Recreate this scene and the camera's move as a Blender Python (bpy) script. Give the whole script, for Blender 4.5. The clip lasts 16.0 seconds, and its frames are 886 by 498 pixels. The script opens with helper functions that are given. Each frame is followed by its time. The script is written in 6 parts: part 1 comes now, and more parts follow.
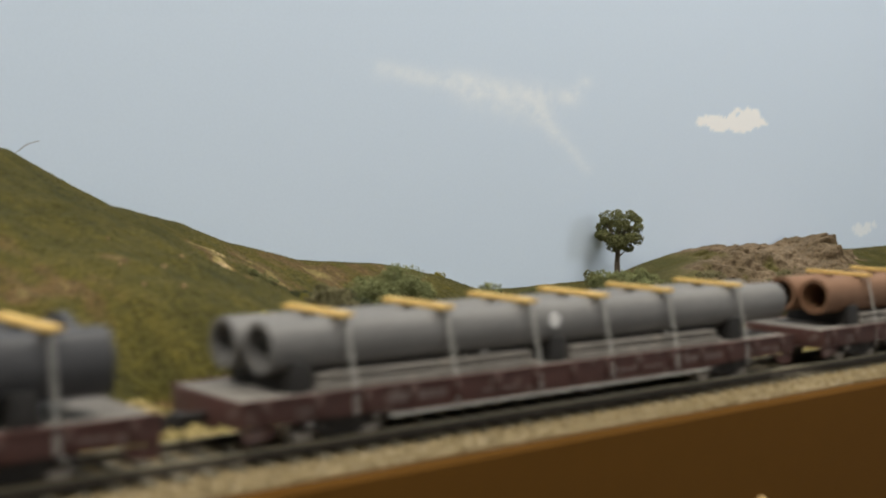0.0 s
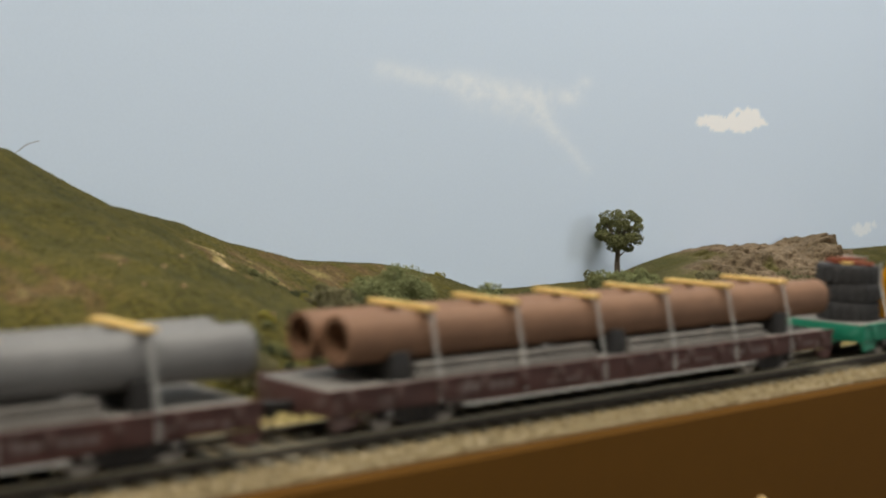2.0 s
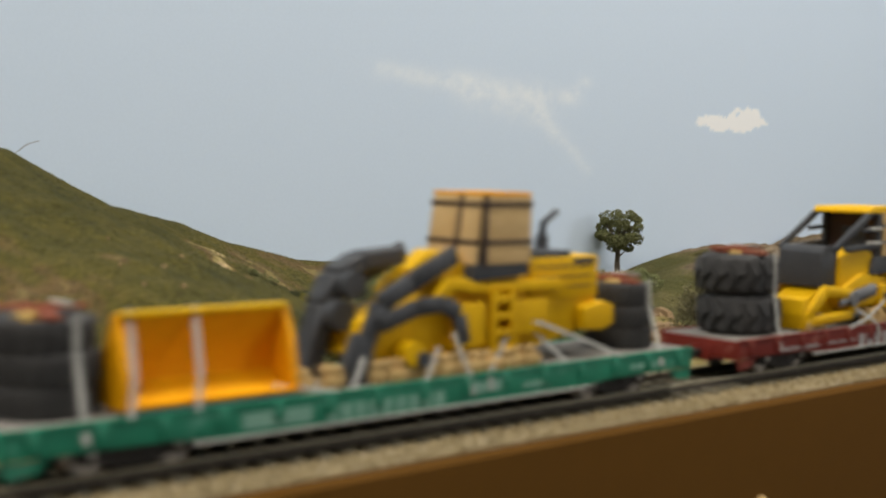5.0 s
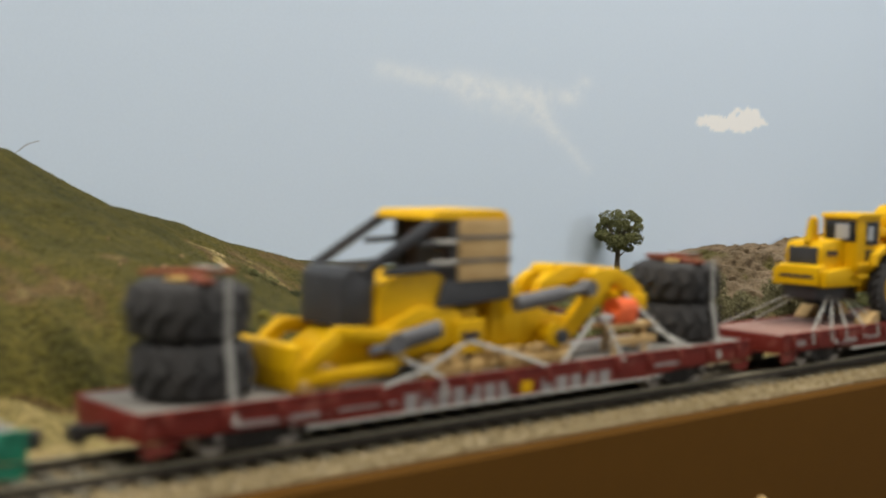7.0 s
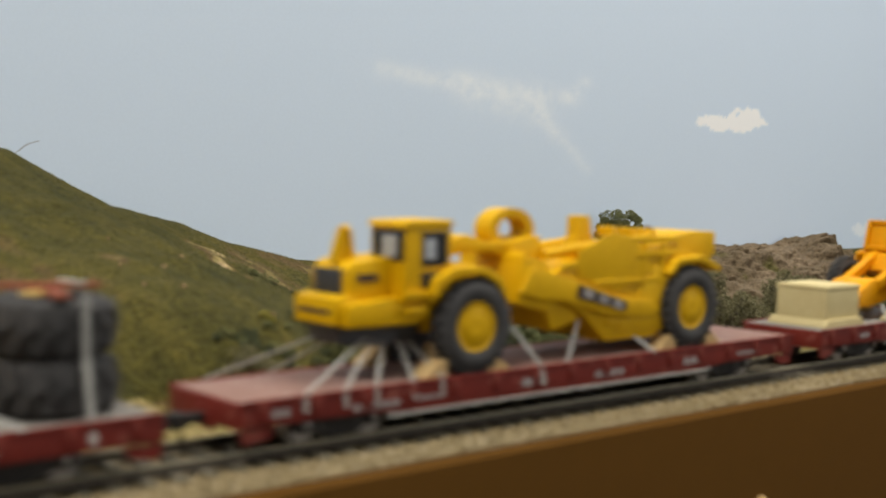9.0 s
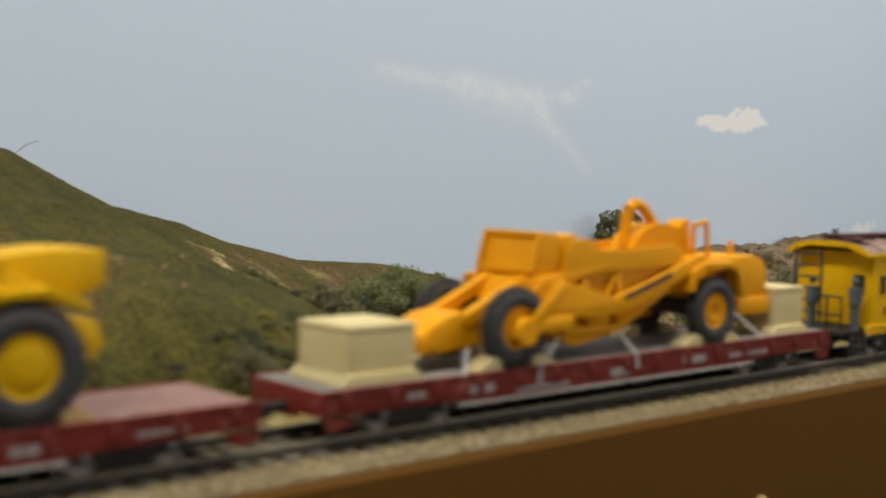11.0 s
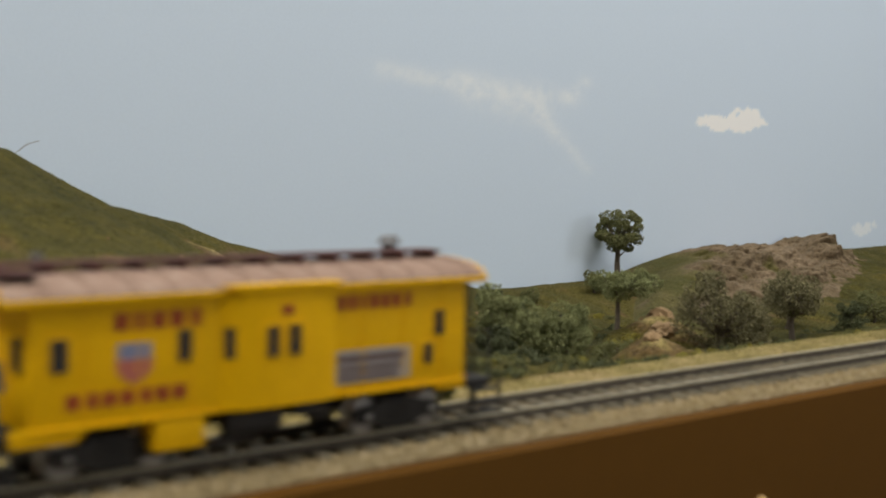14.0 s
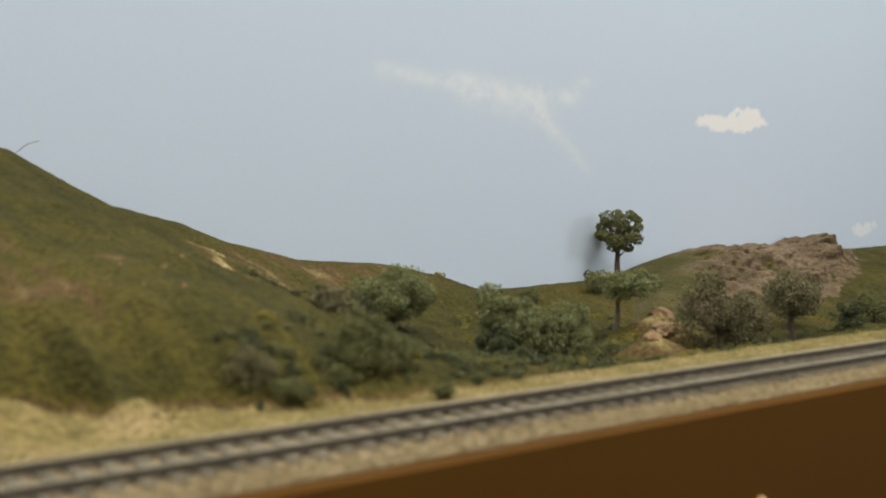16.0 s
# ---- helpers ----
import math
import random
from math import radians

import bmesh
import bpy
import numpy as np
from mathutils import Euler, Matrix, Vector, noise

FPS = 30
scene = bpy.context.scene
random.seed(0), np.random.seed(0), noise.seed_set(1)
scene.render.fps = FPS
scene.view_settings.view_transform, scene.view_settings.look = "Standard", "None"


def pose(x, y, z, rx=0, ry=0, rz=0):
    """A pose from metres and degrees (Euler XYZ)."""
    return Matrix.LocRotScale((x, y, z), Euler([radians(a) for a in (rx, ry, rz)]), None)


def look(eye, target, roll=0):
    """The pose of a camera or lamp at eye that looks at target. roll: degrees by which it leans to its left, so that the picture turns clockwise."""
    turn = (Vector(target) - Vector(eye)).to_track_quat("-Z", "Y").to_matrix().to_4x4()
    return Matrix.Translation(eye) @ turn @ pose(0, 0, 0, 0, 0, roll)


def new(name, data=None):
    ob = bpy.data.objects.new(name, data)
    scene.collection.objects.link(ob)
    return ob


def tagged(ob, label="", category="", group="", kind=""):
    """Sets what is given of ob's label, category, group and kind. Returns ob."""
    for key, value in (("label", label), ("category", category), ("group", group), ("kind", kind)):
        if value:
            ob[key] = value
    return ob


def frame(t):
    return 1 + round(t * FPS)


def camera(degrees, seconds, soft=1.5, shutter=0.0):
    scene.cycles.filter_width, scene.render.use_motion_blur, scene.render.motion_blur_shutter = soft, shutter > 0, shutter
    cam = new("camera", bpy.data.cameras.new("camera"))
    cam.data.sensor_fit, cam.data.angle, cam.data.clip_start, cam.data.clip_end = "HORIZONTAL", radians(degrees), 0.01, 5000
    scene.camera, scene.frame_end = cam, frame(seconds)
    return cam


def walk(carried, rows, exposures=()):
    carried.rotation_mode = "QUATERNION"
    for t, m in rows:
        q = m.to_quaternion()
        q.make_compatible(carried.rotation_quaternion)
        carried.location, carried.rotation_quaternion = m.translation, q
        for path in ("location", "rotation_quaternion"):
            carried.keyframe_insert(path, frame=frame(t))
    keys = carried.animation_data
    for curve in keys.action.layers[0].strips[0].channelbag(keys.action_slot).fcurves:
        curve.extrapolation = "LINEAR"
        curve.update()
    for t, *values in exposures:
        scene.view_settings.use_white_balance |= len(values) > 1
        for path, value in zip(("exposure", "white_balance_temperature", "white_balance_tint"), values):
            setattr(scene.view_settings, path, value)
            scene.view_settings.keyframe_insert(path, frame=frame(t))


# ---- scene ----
# A model railway in HO scale (1:87). Lengths below are millimetres times MM.
# x runs along the track, y away from the aisle, z up from the sleepers; the camera stands still in the aisle.
MM = 0.001
EYE = (0.0, -0.241, 0.0636)
YAW, PITCH, LEAN = radians(40.93), radians(-3.60), 1.08
AIM = (EYE[0] + math.sin(YAW) * math.cos(PITCH), EYE[1] + math.cos(YAW) * math.cos(PITCH), EYE[2] + math.sin(PITCH))

cam = camera(39.24, 16.0, soft=1.9, shutter=0.62)
cam.data.dof.use_dof = True
cam.data.dof.focus_distance = 0.92
cam.data.dof.aperture_fstop = 16.5
STOPS = [(0, 0.0), (9.5, 0.0), (11.5, -0.15), (14, -0.17), (16, 0.0)]
walk(cam, [(0, look(EYE, AIM, LEAN)), (16, look(EYE, AIM, LEAN))], exposures=STOPS)

# ---------------------------------------------------------------- light
world = bpy.data.worlds.new("room_world")
scene.world = world
world.use_nodes = True
world.node_tree.nodes["Background"].inputs[0].default_value = (0.9, 0.95, 1.0, 1)
world.node_tree.nodes["Background"].inputs[1].default_value = 0.3


def area_lamp(name, eye, target, sx, sy, watts, colour):
    data = bpy.data.lights.new(name, "AREA")
    data.shape, data.size, data.size_y, data.energy, data.color = "RECTANGLE", sx, sy, watts, colour
    ob = new(name, data)
    ob.matrix_world = look(eye, target)
    return ob


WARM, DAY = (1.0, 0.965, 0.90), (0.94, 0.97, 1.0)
area_lamp("ceiling_lamp_front", (0.8, -0.22, 1.42), (0.8, -0.219, 0), 1.2, 0.3, 23, WARM)
area_lamp("ceiling_lamp_side", (-0.75, -0.26, 1.42), (-0.6, -0.22, 0), 1.2, 0.3, 23, WARM)
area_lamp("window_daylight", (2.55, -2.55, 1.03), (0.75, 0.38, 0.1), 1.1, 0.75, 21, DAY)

# ---------------------------------------------------------------- materials


def mat(name, c1, c2=None, rough=0.7, scale=200.0, bump=0.15, metal=0.0, fine=8.0, speck=None, spec=0.4, vary=0.0):
    """Two colours mixed by a coarse and a fine noise, with fine relief; speck: a third colour in rare spots."""
    m = bpy.data.materials.new(name)
    m.use_nodes = True
    nt = m.node_tree
    n, l = nt.nodes, nt.links
    b = n["Principled BSDF"]
    c2 = c2 or tuple(v * 0.8 for v in c1)
    tc = n.new("ShaderNodeTexCoord")
    n1, n2 = n.new("ShaderNodeTexNoise"), n.new("ShaderNodeTexNoise")
    n1.inputs["Scale"].default_value, n2.inputs["Scale"].default_value = scale, scale * fine
    n1.inputs["Detail"].default_value, n2.inputs["Detail"].default_value = 4, 2
    add = n.new("ShaderNodeMath")
    add.operation = "MULTIPLY_ADD"
    add.inputs[1].default_value = 0.45
    l.new(tc.outputs["Object"], n1.inputs["Vector"])
    l.new(tc.outputs["Object"], n2.inputs["Vector"])
    l.new(n2.outputs[0], add.inputs[0])
    l.new(n1.outputs[0], add.inputs[2])
    ramp = n.new("ShaderNodeValToRGB")
    ramp.color_ramp.elements[0].position, ramp.color_ramp.elements[1].position = 0.5, 0.95
    ramp.color_ramp.elements[0].color, ramp.color_ramp.elements[1].color = (*c1, 1), (*c2, 1)
    l.new(add.outputs[0], ramp.inputs[0])
    col = ramp.outputs[0]
    if speck:
        n3, r3, mx = n.new("ShaderNodeTexNoise"), n.new("ShaderNodeValToRGB"), n.new("ShaderNodeMix")
        n3.inputs["Scale"].default_value, n3.inputs["Detail"].default_value = scale * 2.7, 5
        l.new(tc.outputs["Object"], n3.inputs["Vector"])
        r3.color_ramp.elements[0].position, r3.color_ramp.elements[1].position = 0.58, 0.68
        l.new(n3.outputs[0], r3.inputs[0])
        mx.data_type = "RGBA"
        l.new(r3.outputs[0], mx.inputs[0])
        l.new(col, mx.inputs[6])
        mx.inputs[7].default_value = (*speck, 1)
        col = mx.outputs[2]
    if vary:
        oi, hs, mr = n.new("ShaderNodeObjectInfo"), n.new("ShaderNodeHueSaturation"), n.new("ShaderNodeMapRange")
        mr.inputs[3].default_value, mr.inputs[4].default_value = 1 - vary, 1 + vary
        l.new(oi.outputs["Random"], mr.inputs[0])
        l.new(mr.outputs[0], hs.inputs["Value"])
        l.new(col, hs.inputs["Color"])
        col = hs.outputs[0]
    l.new(col, b.inputs["Base Color"])
    b.inputs["Roughness"].default_value, b.inputs["Metallic"].default_value = rough, metal
    b.inputs["Specular IOR Level"].default_value = spec
    if bump:
        bp = n.new("ShaderNodeBump")
        bp.inputs["Strength"].default_value, bp.inputs["Distance"].default_value = bump, 0.0006
        l.new(add.outputs[0], bp.inputs["Height"])
        l.new(bp.outputs[0], b.inputs["Normal"])
    return m


M = {
    "yellow": mat("yellow_plastic", (0.74, 0.43, 0.002), (0.66, 0.37, 0.002), 0.5, 60, 0.05, spec=0.15),
    "orange": mat("orange_yellow_plastic", (0.82, 0.36, 0.003), (0.74, 0.31, 0.002), 0.5, 60, 0.05, spec=0.15),
    "charcoal": mat("charcoal_plastic", (0.055, 0.057, 0.062), (0.035, 0.036, 0.04), 0.55, 90, 0.1),
    "rubber": mat("black_rubber", (0.032, 0.031, 0.031), (0.055, 0.052, 0.05), 0.75, 150, 0.2),
    "hydraulic": mat("grey_hydraulic_metal", (0.16, 0.16, 0.165), (0.10, 0.10, 0.105), 0.45, 120, 0.08),
    "glass": mat("dark_cab_glass", (0.02, 0.022, 0.025), (0.03, 0.03, 0.032), 0.12, 60, 0.0),
    # a reflection on the cab glass, put into a pale base colour
    "glass_reflection": mat("painted_glass_reflection", (0.45, 0.48, 0.5), (0.4, 0.42, 0.45), 0.15, 60, 0.0),
    "pine": mat("pale_pine_wood", (0.62, 0.43, 0.20), (0.52, 0.34, 0.14), 0.75, 110, 0.2, vary=0.08),
    "board": mat("yellowish_lath_wood", (0.68, 0.46, 0.15), (0.58, 0.37, 0.11), 0.75, 110, 0.2, vary=0.06),
    "straw": mat("tan_dunnage_wood", (0.56, 0.38, 0.16), (0.43, 0.27, 0.095), 0.85, 180, 0.4, vary=0.15),
    "cream": mat("cream_card", (0.62, 0.52, 0.265), (0.56, 0.455, 0.22), 0.8, 90, 0.1, vary=0.05),
    "strap": mat("pale_cotton_tape", (0.44, 0.43, 0.39), (0.36, 0.35, 0.32), 0.9, 200, 0.2),
    "darkband": mat("dark_brown_band", (0.06, 0.035, 0.028), (0.045, 0.03, 0.025), 0.7, 120, 0.1),
    "redboard": mat("red_brown_plank", (0.27, 0.075, 0.035), (0.20, 0.05, 0.025), 0.8, 120, 0.2),
    "safety": mat("orange_red_plastic", (0.78, 0.13, 0.025), (0.70, 0.10, 0.02), 0.5, 80, 0.05),
    "grey_pipe": mat("grey_painted_pipe", (0.178, 0.172, 0.162), (0.14, 0.135, 0.128), 0.6, 70, 0.1),
    "black_pipe": mat("blackish_painted_pipe", (0.055, 0.055, 0.058), (0.042, 0.042, 0.044), 0.55, 70, 0.1),
    "brown_pipe": mat("rust_brown_pipe", (0.215, 0.112, 0.06), (0.165, 0.085, 0.045), 0.7, 70, 0.12),
    "white": mat("white_paint", (0.36, 0.335, 0.32), (0.27, 0.25, 0.24), 0.6, 120, 0.05),
    "faded": mat("faded_greyish_lettering_paint", (0.17, 0.135, 0.12), (0.12, 0.09, 0.08), 0.8, 120, 0.05),
    "sticker": mat("white_paper_sticker", (0.8, 0.79, 0.77), (0.74, 0.73, 0.71), 0.7, 100, 0.02),
    "pale_teal": mat("faded_pale_teal_paint", (0.22, 0.40, 0.31), (0.16, 0.33, 0.25), 0.6, 100, 0.05),
    "red_car": mat("oxide_red_paint", (0.19, 0.024, 0.015), (0.14, 0.018, 0.012), 0.6, 60, 0.1, speck=(0.25, 0.07, 0.05), spec=0.2),
    "dull_car": mat("weathered_maroon_paint", (0.085, 0.034, 0.026), (0.06, 0.028, 0.023), 0.8, 60, 0.2, speck=(0.15, 0.11, 0.095)),
    "green_car": mat("teal_green_paint", (0.012, 0.225, 0.125), (0.01, 0.165, 0.092), 0.5, 60, 0.1, speck=(0.07, 0.28, 0.19)),
    "grey_deck": mat("weathered_grey_deck", (0.23, 0.21, 0.185), (0.16, 0.145, 0.125), 0.85, 90, 0.3, speck=(0.28, 0.25, 0.21)),
    "pink_deck": mat("dusty_red_deck", (0.27, 0.155, 0.125), (0.22, 0.12, 0.095), 0.85, 90, 0.3, speck=(0.33, 0.25, 0.21)),
    "under": mat("black_underframe", (0.018, 0.017, 0.016), (0.028, 0.025, 0.022), 0.7, 120, 0.2),
    "wheel": mat("bright_steel_wheel", (0.5, 0.48, 0.45), (0.36, 0.34, 0.32), 0.3, 100, 0.05, metal=1.0),
    "caboose": mat("armour_yellow_paint", (0.86, 0.475, 0.002), (0.77, 0.42, 0.002), 0.5, 50, 0.06, spec=0.12),
    "lettering": mat("dark_red_lettering", (0.32, 0.04, 0.008), (0.27, 0.035, 0.008), 0.6, 100, 0.02),
    "roof_brown": mat("dusty_brown_roof", (0.30, 0.20, 0.15), (0.23, 0.145, 0.105), 0.8, 120, 0.25, speck=(0.38, 0.28, 0.22)),
    "walk_brown": mat("dark_red_brown_roofwalk", (0.10, 0.035, 0.028), (0.075, 0.03, 0.025), 0.75, 120, 0.2),
    "shield_red": mat("faded_red_emblem", (0.50, 0.15, 0.10), (0.45, 0.12, 0.09), 0.6, 100, 0.02),
    "shield_blue": mat("faded_blue_emblem", (0.22, 0.24, 0.36), (0.2, 0.22, 0.32), 0.6, 100, 0.02),
    "figure": mat("blue_grey_figure_paint", (0.10, 0.125, 0.14), (0.07, 0.085, 0.1), 0.7, 300, 0.1, speck=(0.2, 0.17, 0.13)),
    "rail": mat("nickel_silver_rail", (0.42, 0.375, 0.265), (0.32, 0.285, 0.20), 0.5, 60, 0.05, metal=0.55),
    "web": mat("rail_brown_web", (0.10, 0.082, 0.062), (0.07, 0.058, 0.044), 0.8, 100, 0.1),
    "tie": mat("dark_grey_brown_tie", (0.175, 0.152, 0.103), (0.115, 0.10, 0.069), 0.85, 150, 0.3, vary=0.25),
    "ballast": mat("beige_ballast", (0.30, 0.235, 0.125), (0.205, 0.158, 0.084), 0.95, 420, 0.6, speck=(0.5, 0.42, 0.31)),
    "stone": mat("buff_stone_chips", (0.36, 0.28, 0.145), (0.24, 0.184, 0.095), 0.95, 300, 0.3),
    "fascia": mat("chocolate_brown_fascia_paint", (0.096, 0.043, 0.0066), (0.089, 0.04, 0.006), 0.9, 14, 0.05, spec=0.08),
    "trunk": mat("grey_brown_bark", (0.16, 0.125, 0.095), (0.10, 0.08, 0.06), 0.95, 300, 0.5),
    "leaf_grey": mat("grey_green_foliage", (0.235, 0.245, 0.105), (0.145, 0.16, 0.062), 0.95, 150, 0.2),
    "leaf_olive": mat("olive_foliage", (0.16, 0.16, 0.06), (0.10, 0.105, 0.038), 0.95, 150, 0.2),
    "leaf_dark": mat("dark_green_foliage", (0.085, 0.095, 0.042), (0.05, 0.058, 0.025), 0.95, 150, 0.2),
    "leaf_brown": mat("brownish_green_foliage", (0.185, 0.165, 0.08), (0.12, 0.108, 0.052), 0.95, 150, 0.2),
    "leaf_lime": mat("yellow_green_foliage", (0.26, 0.22, 0.035), (0.17, 0.155, 0.03), 0.95, 150, 0.2),
    "rock": mat("brown_plaster_rock", (0.27, 0.195, 0.125), (0.13, 0.09, 0.055), 0.95, 45, 0.6, speck=(0.36, 0.28, 0.19)),
    "dirt": mat("tan_dirt", (0.31, 0.205, 0.105), (0.21, 0.135, 0.068), 0.95, 90, 0.5, speck=(0.38, 0.28, 0.16)),
    "dry_grass": mat("dry_grass_fibres", (0.295, 0.255, 0.09), (0.225, 0.195, 0.064), 0.95, 120, 0.3),
    "turf": mat("green_turf_flock", (0.082, 0.072, 0.013), (0.048, 0.045, 0.009), 0.95, 60, 0.3),
    "wall": mat("off_white_wall_paint", (0.62, 0.60, 0.56), (0.58, 0.56, 0.52), 0.9, 5, 0.1),
    "ceil": mat("white_ceiling_paint", (0.8, 0.79, 0.77), (0.76, 0.75, 0.73), 0.9, 5, 0.1),
    "carpet": mat("grey_carpet", (0.14, 0.13, 0.12), (0.10, 0.095, 0.09), 0.95, 40, 0.4),
}


def attr_mat(name, attr, stops, rough=0.95, scale=60.0, spread=0.2, bump=0.6, dist=0.002, grain=0.35):
    """Colours along a ramp, picked by a mesh attribute that a noise frays; a finer noise gives grain."""
    m = bpy.data.materials.new(name)
    m.use_nodes = True
    nt = m.node_tree
    n, l = nt.nodes, nt.links
    b = n["Principled BSDF"]
    at, tc = n.new("ShaderNodeAttribute"), n.new("ShaderNodeTexCoord")
    at.attribute_name = attr
    n1, n2 = n.new("ShaderNodeTexNoise"), n.new("ShaderNodeTexNoise")
    for nn, sc, de in ((n1, scale, 6), (n2, scale * 9, 3)):
        nn.inputs["Scale"].default_value, nn.inputs["Detail"].default_value = sc, de
        l.new(tc.outputs["Object"], nn.inputs["Vector"])
    ma = n.new("ShaderNodeMath")
    ma.operation = "MULTIPLY_ADD"
    ma.inputs[1].default_value = spread
    sub = n.new("ShaderNodeMath")
    sub.operation = "SUBTRACT"
    sub.inputs[1].default_value = spread * 0.5
    l.new(n1.outputs[0], ma.inputs[0])
    l.new(at.outputs["Fac"], ma.inputs[2])
    l.new(ma.outputs[0], sub.inputs[0])
    ramp = n.new("ShaderNodeValToRGB")
    el = ramp.color_ramp.elements
    while len(el) < len(stops):
        el.new(0.5)
    for e, (p, c) in zip(el, stops):
        e.position, e.color = p, (*c, 1)
    l.new(sub.outputs[0], ramp.inputs[0])
    mr, hs = n.new("ShaderNodeMapRange"), n.new("ShaderNodeHueSaturation")
    mr.inputs[1].default_value, mr.inputs[2].default_value = 0.3, 0.7
    mr.inputs[3].default_value, mr.inputs[4].default_value = 1 - grain, 1 + grain
    l.new(n2.outputs[0], mr.inputs[0])
    l.new(mr.outputs[0], hs.inputs["Value"])
    l.new(ramp.outputs[0], hs.inputs["Color"])
    l.new(hs.outputs[0], b.inputs["Base Color"])
    b.inputs["Roughness"].default_value = rough
    b.inputs["Specular IOR Level"].default_value = 0.2
    if bump:
        bp = n.new("ShaderNodeBump")
        bp.inputs["Strength"].default_value, bp.inputs["Distance"].default_value = bump, dist
        l.new(n2.outputs[0], bp.inputs["Height"])
        l.new(bp.outputs[0], b.inputs["Normal"])
    return m


M["terrain"] = attr_mat("landscape_turf_and_soil", "soil", [
    (0.0, (0.031, 0.031, 0.007)), (0.2, (0.053, 0.047, 0.009)), (0.42, (0.080, 0.066, 0.012)),
    (0.58, (0.098, 0.062, 0.024)), (0.78, (0.24, 0.19, 0.07)), (1.0, (0.44, 0.31, 0.17))], scale=45, spread=0.3, bump=1.0, grain=0.42)
M["sky"] = attr_mat("painted_sky_backdrop", "cloud", [
    (0.0, (0.595, 0.69, 0.81)), (0.5, (0.74, 0.795, 0.855)), (1.0, (0.92, 0.90, 0.88))], rough=0.85, scale=60, spread=0.03, bump=0.0, grain=0.012)

# ---------------------------------------------------------------- mesh helpers (millimetres)
ORG, MOVERS, WHEELS = {}, [], []
SINK = 0.4  # how far the train sits below its drawn height


def box(bm, x0, x1, y0, y1, z0, z1, bevel=0.0):
    r = bmesh.ops.create_cube(bm, size=1, matrix=Matrix.LocRotScale(((x0 + x1) / 2, (y0 + y1) / 2, (z0 + z1) / 2), None, (x1 - x0, y1 - y0, z1 - z0)))
    if bevel:
        es = list({e for v in r["verts"] for e in v.link_edges})
        bmesh.ops.bevel(bm, geom=es, offset=bevel, segments=2, affect="EDGES", profile=0.6)
    return bm


def obox(bm, m, sx, sy, sz, bevel=0.0):
    r = bmesh.ops.create_cube(bm, size=1, matrix=m @ Matrix.Diagonal((sx, sy, sz, 1)))
    if bevel:
        es = list({e for v in r["verts"] for e in v.link_edges})
        bmesh.ops.bevel(bm, geom=es, offset=bevel, segments=1, affect="EDGES")
    return bm


def prism(bm, poly, y0, y1, bevel=0.0):
    """A polygon in x, z carried from y0 to y1."""
    a = [bm.verts.new((x, y0, z)) for x, z in poly]
    b = [bm.verts.new((x, y1, z)) for x, z in poly]
    k = len(poly)
    fs = [bm.faces.new(a), bm.faces.new(b[::-1])] + [bm.faces.new((a[i], b[i], b[(i + 1) % k], a[(i + 1) % k])) for i in range(k)]
    bmesh.ops.recalc_face_normals(bm, faces=fs)
    if bevel:
        es = list({e for f in fs for e in f.edges})
        bmesh.ops.bevel(bm, geom=es, offset=bevel, segments=2, affect="EDGES", profile=0.6)
    return bm


def bar(bm, p, q, w, h=None, bevel=0.0):
    """A square bar from p to q, w wide across y and h the other way."""
    p, q = Vector(p), Vector(q)
    d = q - p
    m = Matrix.Translation((p + q) / 2) @ d.to_track_quat("X", "Z").to_matrix().to_4x4()
    return obox(bm, m, d.length, w, h or w, bevel)


def rod(bm, p, q, r0, r1=None, n=16):
    p, q = Vector(p), Vector(q)
    d = q - p
    m = Matrix.Translation((p + q) / 2) @ d.to_track_quat("Z", "Y").to_matrix().to_4x4()
    bmesh.ops.create_cone(bm, cap_ends=True, segments=n, radius1=r0, radius2=r0 if r1 is None else r1, depth=d.length, matrix=m)
    return bm


def lathe(bm, profile, m, n=32, closed=True):
    """A closed profile of (radius, height) turned about the z axis of m."""
    rings = [[bm.verts.new(m @ Vector((r * math.cos(2 * math.pi * i / n), r * math.sin(2 * math.pi * i / n), h))) for i in range(n)] for r, h in profile]
    k = len(rings)
    fs = []
    for j in range(k if closed else k - 1):
        a, b = rings[j], rings[(j + 1) % k]
        for i in range(n):
            fs.append(bm.faces.new((a[i], a[(i + 1) % n], b[(i + 1) % n], b[i])))
    bmesh.ops.recalc_face_normals(bm, faces=fs)
    return bm


def tape(bm, pts, width, thick=0.35):
    """A flat tape along a line of points, its width along x."""
    for p, q in zip(pts, pts[1:]):
        p, q = Vector(p), Vector(q)
        d = q - p
        z = d.normalized().cross(Vector((1, 0, 0)))
        x = z.cross(d.normalized()) if z.length > 1e-3 else Vector((0, 1, 0))
        z = z.normalized() if z.length > 1e-3 else Vector((0, 0, 1))
        rot = Matrix((d.normalized(), x.normalized(), z)).transposed().to_4x4()
        obox(bm, Matrix.Translation((p + q) / 2) @ rot, d.length + thick, width, thick)
    return bm


def mesh_of(name, bm, material, o=(0, 0, 0)):
    for v in bm.verts:
        v.co = (v.co - Vector(o)) * MM
    me = bpy.data.meshes.new(name)
    bm.to_mesh(me)
    bm.free()
    me.materials.append(material)
    me.polygons.foreach_set("use_smooth", [True] * len(me.polygons))
    me.set_sharp_from_angle(angle=radians(38))
    return me


def within_gauge(y):
    """Narrows what stands out beyond 11 mm from the centre line, so that the cars come out 31 mm wide."""
    return y if abs(y) < 11 else math.copysign(11 + (abs(y) - 11) * 0.63, y)


